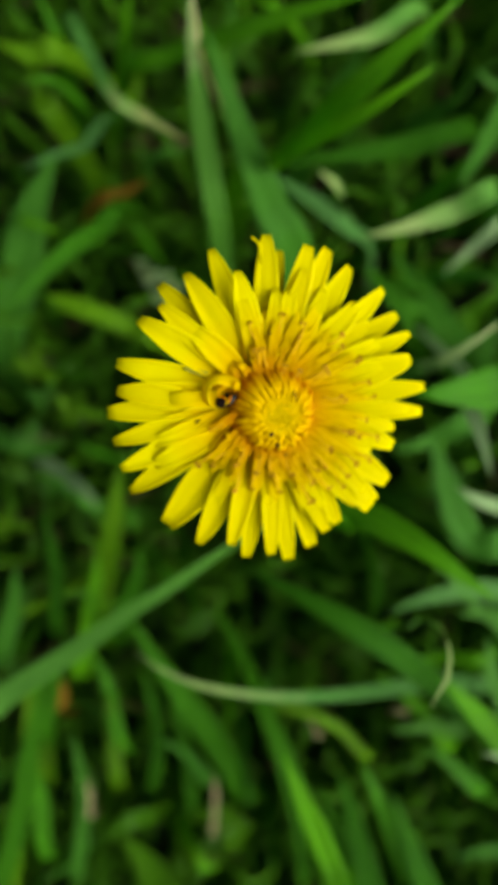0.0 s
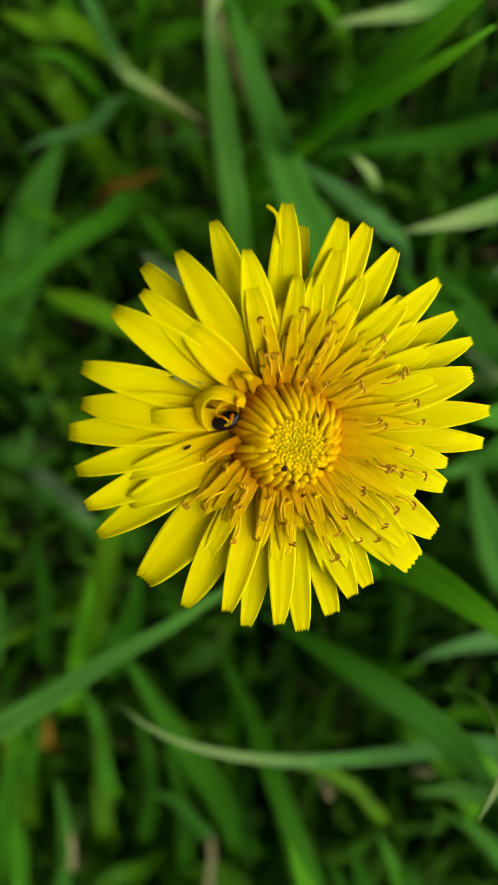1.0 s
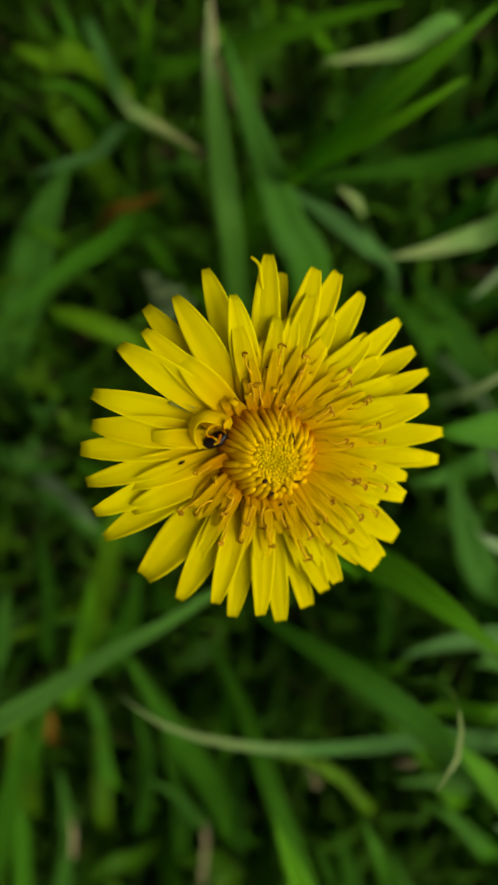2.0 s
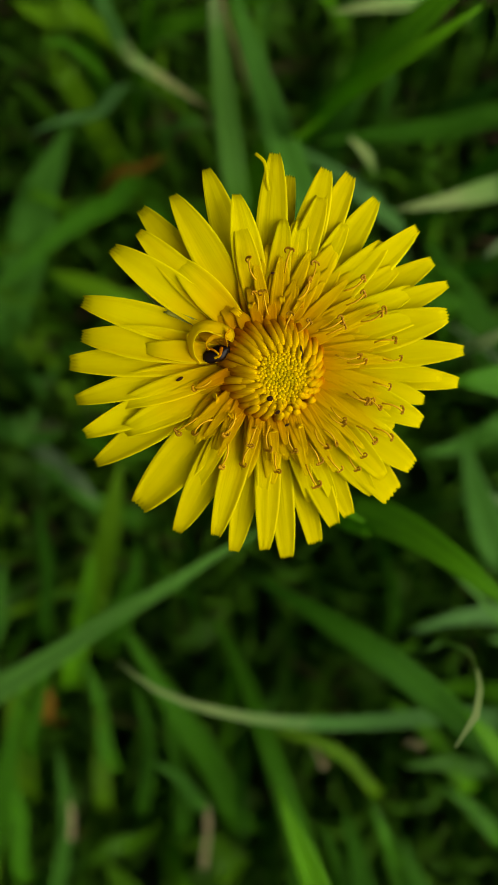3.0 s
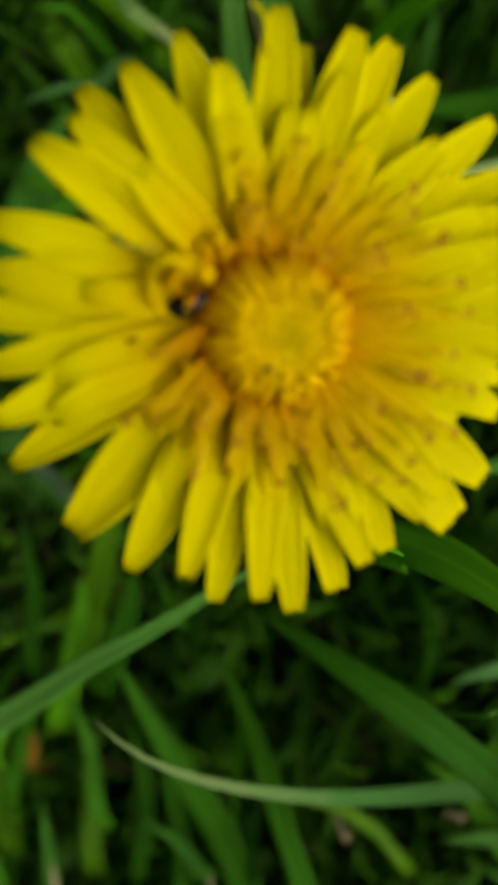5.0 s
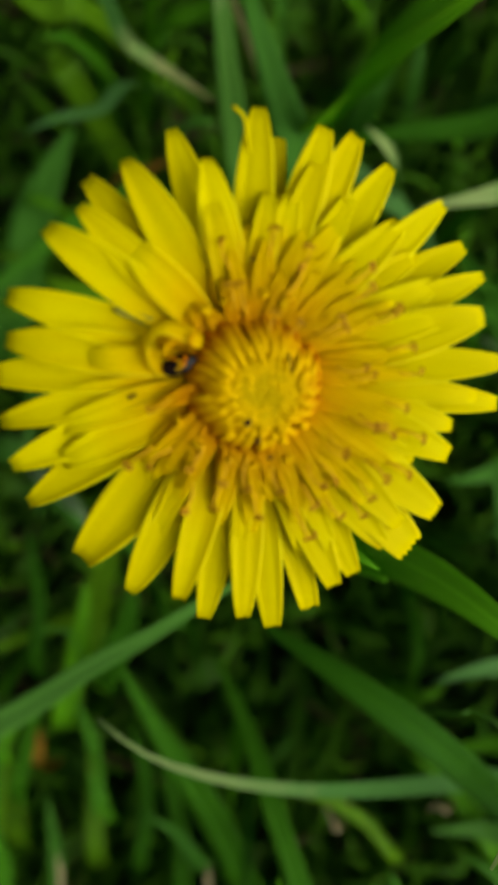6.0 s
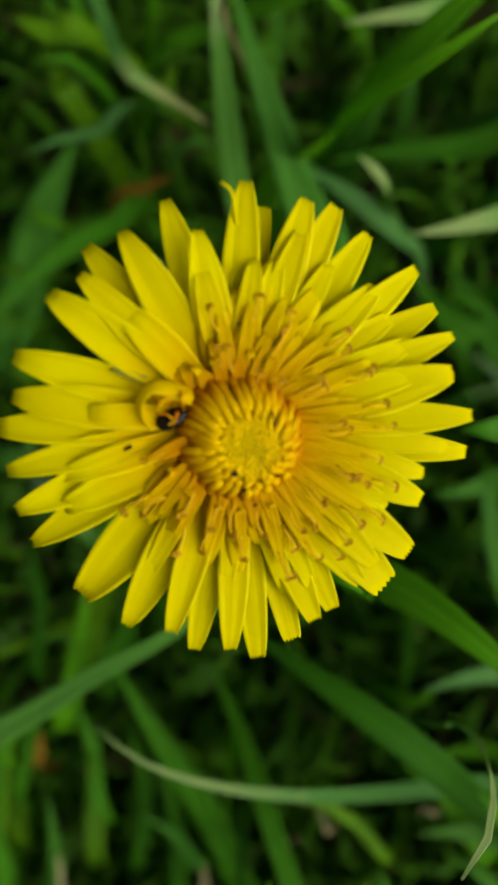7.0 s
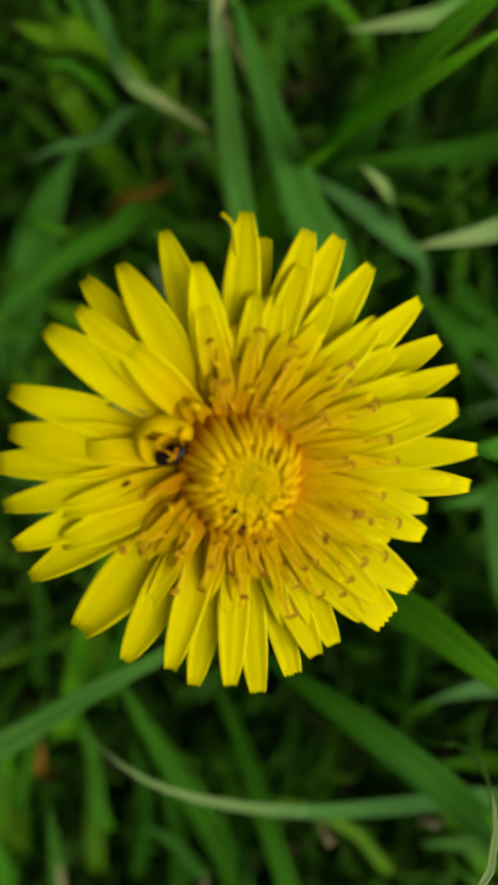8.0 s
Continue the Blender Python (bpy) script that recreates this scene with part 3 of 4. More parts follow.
# beside the heart: a floret curled over into a hood, two scraps of style inside it, and a dark beetle-like body in the
# hollow
def hood(points, width, name, label, material, tilt):
    ln, _ = glide([HEAD_M @ (Vector(p) * MM) for p in points], 24)
    part(name, strap(ln, [width * MM * (0.55 + 0.45 * math.sin(math.pi * (0.12 + 0.80 * k / 23))) for k in range(24)], 6, 0.14 * MM,
                     lambda i, tan: Vector((0, 0, 1)) + tilt * (1 - i / 23) * tan.cross(Vector((0, 0, 1))), 0.12), material, flower, label)


hood([(-3.9, 2.0, 1.2), (-5.2, 2.6, 2.0), (-6.8, 3.0, 2.3), (-8.0, 2.6, 2.2), (-8.6, 1.3, 1.9), (-8.3, -0.1, 1.4), (-7.6, -0.9, 0.8)], 2.0, "curled_floret", "yellow floret curled over into a hood", PETAL, -1.7)
hood([(-4.6, 1.5, 1.6), (-5.4, 1.9, 2.2), (-6.3, 1.7, 2.3), (-6.8, 1.0, 2.1), (-6.5, 0.5, 1.7)], 0.8, "curled_floret", "small orange-yellow floret curled beside the hollow", PETAL_INNER, 0.9)
hood([(-4.7, 0.9, 1.6), (-4.9, 1.9, 2.2), (-4.5, 2.6, 2.5)], 0.8, "curled_floret", "small orange-yellow floret curled beside the hollow", PETAL_INNER, 0.8)
for pts, size in (([(-6.7, 0.5, 1.5), (-6.2, 0.5, 1.9), (-5.7, 0.2, 2.0), (-5.4, -0.1, 1.9)], 0.16), ([(-5.2, 0.7, 1.7), (-5.3, 0.3, 2.0), (-5.4, -0.1, 1.9), (-5.9, -0.4, 1.7)], 0.20)):
    ln, _ = glide([HEAD_M @ (Vector(p) * MM) for p in pts], 12)
    part("stigma", tube(ln, [size * MM * (1 - 0.03 * k) for k in range(12)], 6), FINGER, flower, "pale orange style scrap over the hollow")
# a plain lump for what looks like a small black beetle in a dark hole
scrap = []
for v in ball_geo[0]:
    bump = 1 + 0.16 * noise.noise(v * 2.2) + 0.05 * noise.noise(v * 7)
    scrap.append(HEAD_M @ (Vector((-5.6 + 1.45 * v.x * bump + 0.25 * v.y, 0.05 + 0.95 * v.y * bump + 0.25 * v.x, 1.15 + 0.65 * v.z * bump)) * MM))
part("withered_scrap", (scrap, ball_geo[1], [(v.x, v.y) for v in ball_geo[0]]), BEETLE_BLACK, flower, "dark glossy beetle-like body in the hollow beside the heart")

# a thin sliver beside the longest floret
ln, _ = glide([HEAD_M @ polar(92.2, 17, -0.6), HEAD_M @ polar(93.2, 18.4, -0.1), HEAD_M @ polar(94, 20, 0.3), HEAD_M @ polar(96.5, 20.9, 0.2)], 12)
part("floret_sliver", strap(ln, [0.35 * MM] * 12, 2, 0.15 * MM), PETAL, flower)
# specks of dark dust caught on the florets, the last a dark sliver painting a shaded gap: place, size, turn,
# slenderness
for x, y, z, s, turn, slim in ((-0.1, -4.3, 3.05, 0.32, 0.3, 1.2), (-9.4, -2.7, 0.8, 0.18, 0.55, 2.8), (1.9, -7.0, 2.6, 0.17, 0.5, 1.8), (0.8, -5.7, 2.9, 0.22, 0.6, 1.5), (-2.2, -0.6, 2.6, 0.22, 0.4, 1.6), (-0.3, 8.5, 2.4, 0.13, 0.3, 1.8), (3.0, 0.6, 2.9, 0.14, 1.75, 6.0)):
    ob = new("dust_speck", bpy.data.meshes.new("dust_speck"))
    ob.data.from_pydata([tuple(v) for v in bud_geo[0]], [], bud_geo[1])
    ob.data.polygons.foreach_set("use_smooth", [True] * len(bud_geo[1]))
    ob.data.materials.append(SPECK)
    ob.parent = flower
    ob.matrix_basis = HEAD_M @ Matrix.Translation(Vector((x, y, z)) * MM) @ Matrix.Rotation(turn, 4, "Z") @ Matrix.Diagonal((s * slim * MM, s * MM, s * 0.6 * MM, 1))


# ---- grass ----
LABELS = {
    "green": "broad mid-green grass blade arching over the turf", "fresh": "bright yellow-green grass blade with a fine point", "freshtip": "bright green grass blade with a tiny browned tip",
    "deep": "dark green grass blade, the shade of others put into its colour",
    "light": "light grey-green grass blade arching sideways",
    "pale": "pale green grass blade fading to a dry tip", "faded": "dull green grass blade fading to a long pale tip", "tipped": "green grass blade with a withered straw tip",
    "blue": "grass blade turned to its pale bluish underside", "grey": "dull grey-green grass blade bent low",
    "olive": "soft olive-green leaf low in the grass", "straw": "kinked grass blade with a dry straw end",
    "moss": "small dark olive leaf lying low in the grass", "silver": "pale silvery grass blade showing its underside",
    "dry": "thin dead straw-coloured blade of grass",
    "rust": "withered rust-brown blade lying in the grass"}


def blade_geo(points, width, rows=20, roll=0.0, fold=0.14, taper=5.0, thick=0.22):
    line, length = glide(points, rows)
    widths = []
    for i in range(rows):
        left = length * (1 - i / (rows - 1))
        widths.append(max(0.0003, width * min(1.0, (left / (taper * width)) ** 0.75) * (0.62 + 0.38 * min(1.0, i / rows * 2.2))))

    def side(i, tan):
        s = tan.cross(Vector((0, 0, 1)))
        if s.length < 0.05:
            s = Vector((math.cos(roll * 7), math.sin(roll * 7), 0))
        s.normalize()
        return s + s.cross(tan) * roll
    return strap(line, widths, 4, thick * MM, side, fold)


def cut_at(geo, v_cut):
    """Cuts a strap in two at v_cut along its length."""
    verts, faces, uvs = geo
    halves = []
    for beyond in (False, True):
        keep = [f for f in faces if (sum(uvs[i][1] for i in f) / len(f) > v_cut) == beyond]
        used = sorted({i for f in keep for i in f})
        at = {i: k for k, i in enumerate(used)}
        halves.append(([verts[i] for i in used], [tuple(at[i] for i in f) for f in keep], [uvs[i] for i in used]))
    return halves


DRY_FROM = {"pale": 0.88, "faded": 0.88, "tipped": 0.94, "straw": 0.90}


def grass_blade(tone, width, root, *points, taper=5.0):
    """One blade from its root on the ground through the points (millimetres) to its tip."""
    base = Vector((root[0], root[1], 0)) * MM
    pts = [Vector((0, 0, -0.006)), *(Vector(p) * MM - base for p in points)]
    geo = blade_geo(pts, width * MM, 48, rng.uniform(-0.2, 0.2), taper=taper)
    tip = None
    if tone in DRY_FROM:
        geo, tip = cut_at(geo, DRY_FROM[tone])
    ob = mesh_object("grass_blade", *geo, GRASS[tone])
    if tip:
        part("dry_tip", tip, GRASS[tone], ob, "withered straw-coloured tip")
    ob.location = base
    tagged(ob, LABELS[tone], "grass", "grass blades round the dandelion")
    if width > 3.4 and tone not in ("moss", "rust", "dry"):
        line, _ = glide(pts, 40)
        line = [q + Vector((0, 0, 0.00004)) for q in line[:37]]
        part("midrib", tube(line, [(0.10 + 0.016 * width) * MM * (1 - 0.85 * k / 36) for k in range(37)], 5), GRASS[tone], ob)


grass_blade("fresh", 4.0, (-30, 12), (-12, 2, 130), (2, -9, 178), (10, -15.5, 194), (16.3, -18.9, 199), taper=4)
grass_blade("freshtip", 7.4, (-38, 36), (-3.3, 74.1, 104), (4.7, 70.9, 126), (9.8, 64.2, 154), (14.8, 61.3, 172), (19.9, 60.7, 182), (26.5, 62.7, 188), (34.3, 67, 191), taper=6)
grass_blade("fresh", 8.6, (-30, 28), (0.7, 78.4, 88), (8.9, 78.2, 112), (15, 76, 136), (19.9, 74.6, 155), (25.8, 76.3, 167), (32.4, 79.8, 174), (38.5, 83.4, 178), (43.6, 87.6, 180), taper=5)
grass_blade("pale", 5.7, (112, 82), (68.2, 61.2, 138), (52.2, 53.4, 148), (38.6, 47.4, 155), (27.2, 43.8, 159))
grass_blade("silver", 4.2, (108, 84), (72.7, 56.1, 130), (58.7, 44.9, 142), (50.9, 37.8, 145), taper=5)
grass_blade("tipped", 6.2, (-1, 4), (-7.4, 50.4, 118), (-10.1, 64.8, 138), (-12.4, 78.6, 150), (-13.5, 89.4, 158), (-13.4, 99.4, 163), taper=6)
grass_blade("grey", 12.2, (30, 12), (14.8, 48.4, 112), (6.8, 59.1, 130), (0.2, 70.3, 143), (-5.3, 81.1, 152), (-10.5, 94.5, 158), taper=5)
grass_blade("pale", 5, (88, 147), (56.2, 122.8, 115), (35.3, 106.9, 132), (23.3, 101, 138), (12.8, 98, 140))
grass_blade("straw", 3.2, (-70, 157), (-51.7, 118.7, 120), (-40.5, 95, 140), (-33.5, 81.6, 147), (-25.2, 80, 139), (-16.6, 77.4, 133), taper=5)
grass_blade("fresh", 7, (-74, 113), (-39.5, 109.4, 100), (-20.6, 107.3, 120), (-2.5, 103.5, 138), (14.7, 104.4, 147), (31, 106.3, 152))
grass_blade("grey", 13.5, (-96, 0), (-85.9, 22.8, 76), (-78.8, 45.1, 86), (-72.1, 66.2, 93), (-65.8, 80.1, 96), (-61.7, 89.3, 96), taper=2.2)
grass_blade("blue", 4, (-28, 131), (-40.5, 98.6, 100), (-47.3, 81.2, 120), (-55.1, 75, 128), (-63.7, 71.1, 128))
grass_blade("green", 6.4, (-22, 80), (-37, 70.8, 95), (-44.1, 59.6, 112), (-52.1, 50.1, 122), (-60, 39.6, 129), (-69.5, 27.8, 134), taper=5)
grass_blade("olive", 5.8, (8, 8), (-26.1, 25.3, 106), (-34, 28.4, 113), (-41.8, 31.7, 117), (-50.6, 34.6, 119), (-60.5, 38.1, 119), taper=1.6)
grass_blade("light", 6.6, (-115, -104), (-85.3, -87.8, 130), (-61.7, -68.5, 148), (-43.9, -55.9, 156), (-30.2, -45.2, 163), (-19.2, -38, 167), (-6.3, -29.1, 168), (4, -23.2, 168), taper=13)
grass_blade("olive", 6.4, (-64, -95), (-52.9, -75.2, 85), (-46.8, -50, 100), (-42.1, -31.9, 110), (-38.1, -13.4, 118), taper=3)
grass_blade("faded", 5.8, (117, -86), (77.4, -78.3, 115), (50.1, -73.4, 135), (22.3, -70.3, 150), (5.6, -66.4, 160), (-9.1, -61.6, 167), (-19.1, -57, 170), (-26.4, -51.1, 172), taper=18.5)
grass_blade("green", 9.5, (14, -164), (2.6, -140.4, 75), (-11.4, -109.8, 90), (-25.9, -84, 100), (-38, -60.4, 110))
grass_blade("green", 6.7, (-96, -195), (-86, -165.6, 90), (-72.3, -124.3, 110), (-64.8, -97, 122), (-58.9, -72.1, 130), taper=5)
grass_blade("fresh", 5.4, (40, -176), (23.9, -123.2, 160), (16.7, -99.7, 172), (11.3, -84.5, 178), (7.5, -74.9, 181), (5.5, -69.5, 182), taper=3.4)
grass_blade("fresh", 6.4, (-30, 2), (14.7, -19.1, 165), (19.6, -19, 182), (26.4, -21.7, 188), (33.1, -25.9, 192), (39.9, -30.9, 193), (45.7, -35.2, 193), taper=4.5)
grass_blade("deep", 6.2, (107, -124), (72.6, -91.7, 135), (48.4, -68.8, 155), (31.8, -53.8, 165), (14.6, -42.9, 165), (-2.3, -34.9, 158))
grass_blade("tipped", 2.9, (-4, -16), (31, 8, 165), (34.9, 10.4, 178), (38.4, 11.9, 184), (42.5, 14.4, 187), (48.4, 18.6, 188), taper=6)
grass_blade("green", 9.6, (125, 14), (73.1, 10.7, 165), (52.1, 6.7, 178), (39.5, 5.2, 186), (31.1, 4.5, 188), taper=2.0)
grass_blade("silver", 4.0, (66, 62), (51.5, 14.9, 150), (47.9, 5.3, 170), (48.9, -2.9, 176), (50.6, -12.2, 178), taper=4)
grass_blade("silver", 3.2, (127, -41), (79.7, -27.2, 140), (61.4, -21.8, 158), (53.2, -19.1, 163), (47.6, -15.8, 165), taper=3)
grass_blade("light", 1.3, (104, -100), (72.5, -64.5, 135), (57.4, -47.5, 150), (49.5, -39.4, 156), (41.2, -32.6, 158), taper=6)
grass_blade("pale", 1, (29, -106), (33, -50.7, 160), (33.7, -42.5, 180), (33.5, -38.9, 196), (31.8, -38.7, 207), (29.8, -40, 214), (27.8, -42.6, 217), (25.6, -44.8, 218), taper=5)
grass_blade("blue", 7.7, (123, -67), (89.1, -57.4, 100), (68.4, -51.3, 120), (52.2, -51.3, 128), (40.2, -55, 130))
grass_blade("olive", 3.2, (64, -140), (42.6, -114.3, 95), (28.7, -97.5, 110), (17.3, -90, 115), (5, -86.8, 117), taper=4)
grass_blade("light", 5.2, (110, -105), (75.8, -99.1, 100), (56.7, -95.7, 113), (43.7, -96.5, 115), taper=3)
grass_blade("pale", 3, (68, 78), (32.4, 63.8, 110), (25.5, 61.1, 138), (20.7, 61.1, 149), (17.2, 62.5, 152), taper=3)
grass_blade("blue", 5, (60, 40), (42.7, 56.1, 92), (30.5, 58, 118), (21.7, 61.6, 126), (13.2, 65.4, 130), (4.5, 70.9, 130), taper=4)
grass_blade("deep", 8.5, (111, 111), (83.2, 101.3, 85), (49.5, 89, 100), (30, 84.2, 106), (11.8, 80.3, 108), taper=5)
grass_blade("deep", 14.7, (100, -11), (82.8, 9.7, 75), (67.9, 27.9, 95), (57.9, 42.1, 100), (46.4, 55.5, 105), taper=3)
grass_blade("grey", 13.7, (108, 22), (75.7, 4.7, 105), (56.2, -6, 115), (42.7, -9.2, 120))
grass_blade("grey", 10.5, (94, -69), (73.9, -40.2, 100), (64.9, -27.6, 110), (56.2, -19.9, 115))
grass_blade("deep", 4.9, (37, -185), (26.7, -148.5, 110), (16.4, -112.8, 130), (9.9, -94.8, 136), (4.1, -80.8, 135), (-2, -67.4, 130), (-11.4, -51.9, 125), taper=6)
grass_blade("silver", 2.7, (116, -120), (73.7, -89, 150), (54.7, -75.4, 173), (49.7, -73.4, 176), taper=3)
grass_blade("fresh", 5.7, (103, -131), (72.1, -93.2, 140), (52.6, -69.7, 163), (42.9, -59.5, 168), taper=3)
grass_blade("deep", 7.7, (50, -196), (41.5, -161.6, 100), (31.3, -120.7, 120), (25.4, -101.4, 130))
grass_blade("deep", 8.6, (74, -199), (63.6, -169.5, 90), (49, -129.4, 115), (42.5, -112.3, 120))
grass_blade("grey", 5.6, (130, -168), (104.3, -156.7, 80), (83.6, -147.6, 95), (68.2, -146.9, 100))
grass_blade("fresh", 4.3, (-64, 84), (-39.5, 109.4, 100), (-35, 114, 120), (-32.1, 122.1, 130))
grass_blade("green", 6.8, (-64, 82), (-57.2, 112.5, 90), (-56.3, 116.7, 115), (-61.5, 126.8, 120))
grass_blade("olive", 7.1, (-36, 67), (-57.8, 94, 100), (-62.7, 100, 108), (-66.6, 109.9, 112), taper=2)
grass_blade("olive", 8.6, (-17, 123), (-51.9, 112.9, 105), (-63.2, 109.7, 115), (-73.8, 112.9, 118), taper=2)
grass_blade("grey", 7, (-27, -51), (-49.4, -28.9, 90), (-58.4, -20.2, 100), (-69.3, -16.4, 100))
grass_blade("grey", 9.4, (-117, 8), (-90.9, -1.6, 80), (-70.7, -9.2, 95), (-58.2, -5.4, 100))
grass_blade("dry", 2, (-15, -176), (-12.6, -146.6, 85), (-10.8, -123.1, 105), (-10.9, -112.1, 110), taper=3)
grass_blade("rust", 4.8, (-82, 68), (-53.1, 72.9, 85), (-40.4, 75.2, 97), (-31.3, 78.7, 100), taper=3)
grass_blade("grey", 7.9, (3, 56), (19.8, 86.2, 100), (25.1, 95.5, 115), (30.2, 102, 125), (35.7, 107.2, 130))
grass_blade("grey", 10.3, (40, 121), (67.6, 105.7, 90), (70.1, 104.3, 115), (75.1, 106.7, 120))
grass_blade("grey", 7.8, (116, 145), (93.4, 114, 110), (76.4, 91, 125), (65.5, 75.1, 132), (58.1, 63.8, 135), taper=4)
grass_blade("grey", 9.2, (89, -26), (83.1, 1.3, 80), (79.5, 19.7, 100), (83.3, 34.6, 100))
grass_blade("moss", 23.2, (-11, -207), (-21.8, -177.2, 90), (-32.3, -149.6, 98), (-42.2, -136.2, 100), taper=1.6)
grass_blade("grey", 6.5, (5, -152), (-9.7, -126.4, 85), (-20.1, -107.1, 105), (-28.6, -100, 110))
grass_blade("fresh", 6.6, (-54, -101), (-57, -89.2, 85), (-51.6, -66.8, 100), (-48.7, -52.3, 106), (-47.5, -40.2, 108), taper=3)
grass_blade("rust", 3.7, (-71, -130), (-63.9, -101.1, 85), (-60.7, -88.1, 100), (-61, -83.4, 100), taper=2)
grass_blade("grey", 9.5, (104, -52), (82, -38.9, 108), (68.1, -36.5, 116), (57.8, -19, 126), (52.2, -3.2, 130), taper=2.6)
grass_blade("deep", 11.9, (83, 7), (59.7, 28.6, 90), (46.4, 41.1, 105), (36.3, 48.9, 110), taper=3)
grass_blade("dry", 1.6, (-58, -167), (-53.4, -135.6, 90), (-51.2, -120.7, 105), (-52.6, -114.4, 105), taper=3)
grass_blade("grey", 0.7, (-52, -100), (-47.9, -64.9, 100), (-46.4, -52.7, 120), (-49.4, -49, 125), (-55.1, -50.9, 125), taper=3)
grass_blade("moss", 11, (-1, -143), (-29.7, -134, 85), (-39.4, -131, 100), (-46.9, -138.4, 100), taper=2)
grass_blade("moss", 15.1, (19, -168), (0.2, -144.9, 85), (-9.5, -132.7, 95), (-21.1, -134.4, 95), taper=2)
grass_blade("green", 5.4, (-67, -182), (-67.3, -150.2, 90), (-67.5, -118.2, 105), (-71.1, -99.2, 110), taper=4)
grass_blade("grey", 4.9, (-65, -193), (-61.1, -165.2, 80), (-55.3, -127.8, 95), (-57.6, -102.3, 100), taper=4)
grass_blade("deep", 5, (24, -188), (18.7, -153.4, 100), (13.2, -115.1, 120), (4.6, -90.2, 125), taper=4)
grass_blade("light", 7.3, (125, 109), (90.6, 103, 100), (73.4, 100, 120), (68.3, 105, 120), taper=3)
grass_blade("grey", 6.8, (-91, -112), (-79.4, -79.4, 100), (-71.5, -56.7, 115), (-68.8, -41.9, 120), taper=3)
grass_blade("deep", 4.3, (-66, -105), (-63.4, -73.5, 90), (-61.1, -46.9, 105), (-63.9, -26.3, 110), taper=4)
grass_blade("deep", 8.6, (-59, -102), (-44.3, -70.6, 100), (-34.5, -50.3, 115), (-32, -35.6, 120), taper=3)
grass_blade("fresh", 6.1, (118, -79), (79.4, -74.8, 110), (58.7, -72.6, 118), (44.3, -74.2, 120), taper=4)
grass_blade("light", 6.4, (123, -74), (84.5, -61.6, 115), (67.1, -56, 128), (59.8, -56.1, 130), taper=3)
grass_blade("green", 4.9, (24, 51), (57.7, 70, 110), (63.1, 73.1, 125), (71.1, 80.7, 130), taper=4)
grass_blade("dry", 1.5, (-5, 141), (-10.3, 99.5, 120), (-11.4, 91, 145), (-11.6, 86.3, 160), (-11.7, 86.8, 167), (-12.4, 91.8, 169), (-12.7, 97, 170.5), taper=12)
grass_blade("olive", 5.1, (-88, -197), (-82.8, -167.2, 85), (-72.1, -107.6, 100), (-71.4, -77.7, 105), taper=5)
grass_blade("dry", 1.5, (42, -133), (23.2, -99.2, 110), (19.8, -93, 118), (17.9, -90.5, 118), taper=2)
grass_blade("dry", 1.3, (85, -110), (51.3, -90.6, 110), (45.1, -87.2, 120), (42.5, -88.9, 120), taper=2)
grass_blade("green", 4.5, (66, -191), (55.6, -161.2, 90), (41.9, -122.1, 115), (33.9, -103.4, 120), taper=5)
grass_blade("deep", 4.1, (49, -195), (39.6, -164.8, 90), (27.7, -127.2, 115), (20.1, -110, 120), taper=5)
grass_blade("deep", 4.9, (-15, -170), (-17.8, -140.4, 85), (-20.9, -111.1, 95), (-25.9, -89.7, 100), taper=4)
grass_blade("deep", 4.1, (-38, -165), (-34.3, -136.8, 80), (-30.3, -103.2, 95), (-35.1, -80.1, 100), taper=4)
grass_blade("olive", 6.3, (-67, -159), (-69.4, -129.1, 80), (-71.1, -102.9, 90), (-79.6, -90.6, 92), taper=4)
grass_blade("green", 4.8, (-73, -142), (-67.8, -110.7, 90), (-62.9, -83.4, 100), (-57.8, -68.8, 105), taper=4)
grass_blade("olive", 5.6, (-42, -159), (-43.6, -129.7, 85), (-45, -103.4, 98), (-46.3, -89.3, 100), taper=3)
grass_blade("green", 4.5, (-34, -144), (-40.7, -113.2, 90), (-46.7, -86.3, 98), (-51.7, -74.2, 100), taper=4)
grass_blade("green", 5.7, (104, -149), (79.7, -124.1, 100), (60.5, -104.1, 118), (51.2, -98.5, 120), taper=4)
grass_blade("fresh", 5.2, (89, -138), (68.2, -110.4, 100), (49.8, -86.2, 112), (38.5, -77.7, 115), taper=4)
grass_blade("light", 4.9, (94, -132), (77.2, -93.8, 120), (68.1, -72.4, 135), (64.5, -58.8, 140), taper=4)
grass_blade("silver", 5.0, (-84, 2), (-75.1, -7.7, 80), (-58.9, -16.9, 100), (-51.2, -21, 108), (-46.3, -27.3, 108), taper=2.5)


# weeds with small soft leaves among the blades
sprout = random.Random(8)


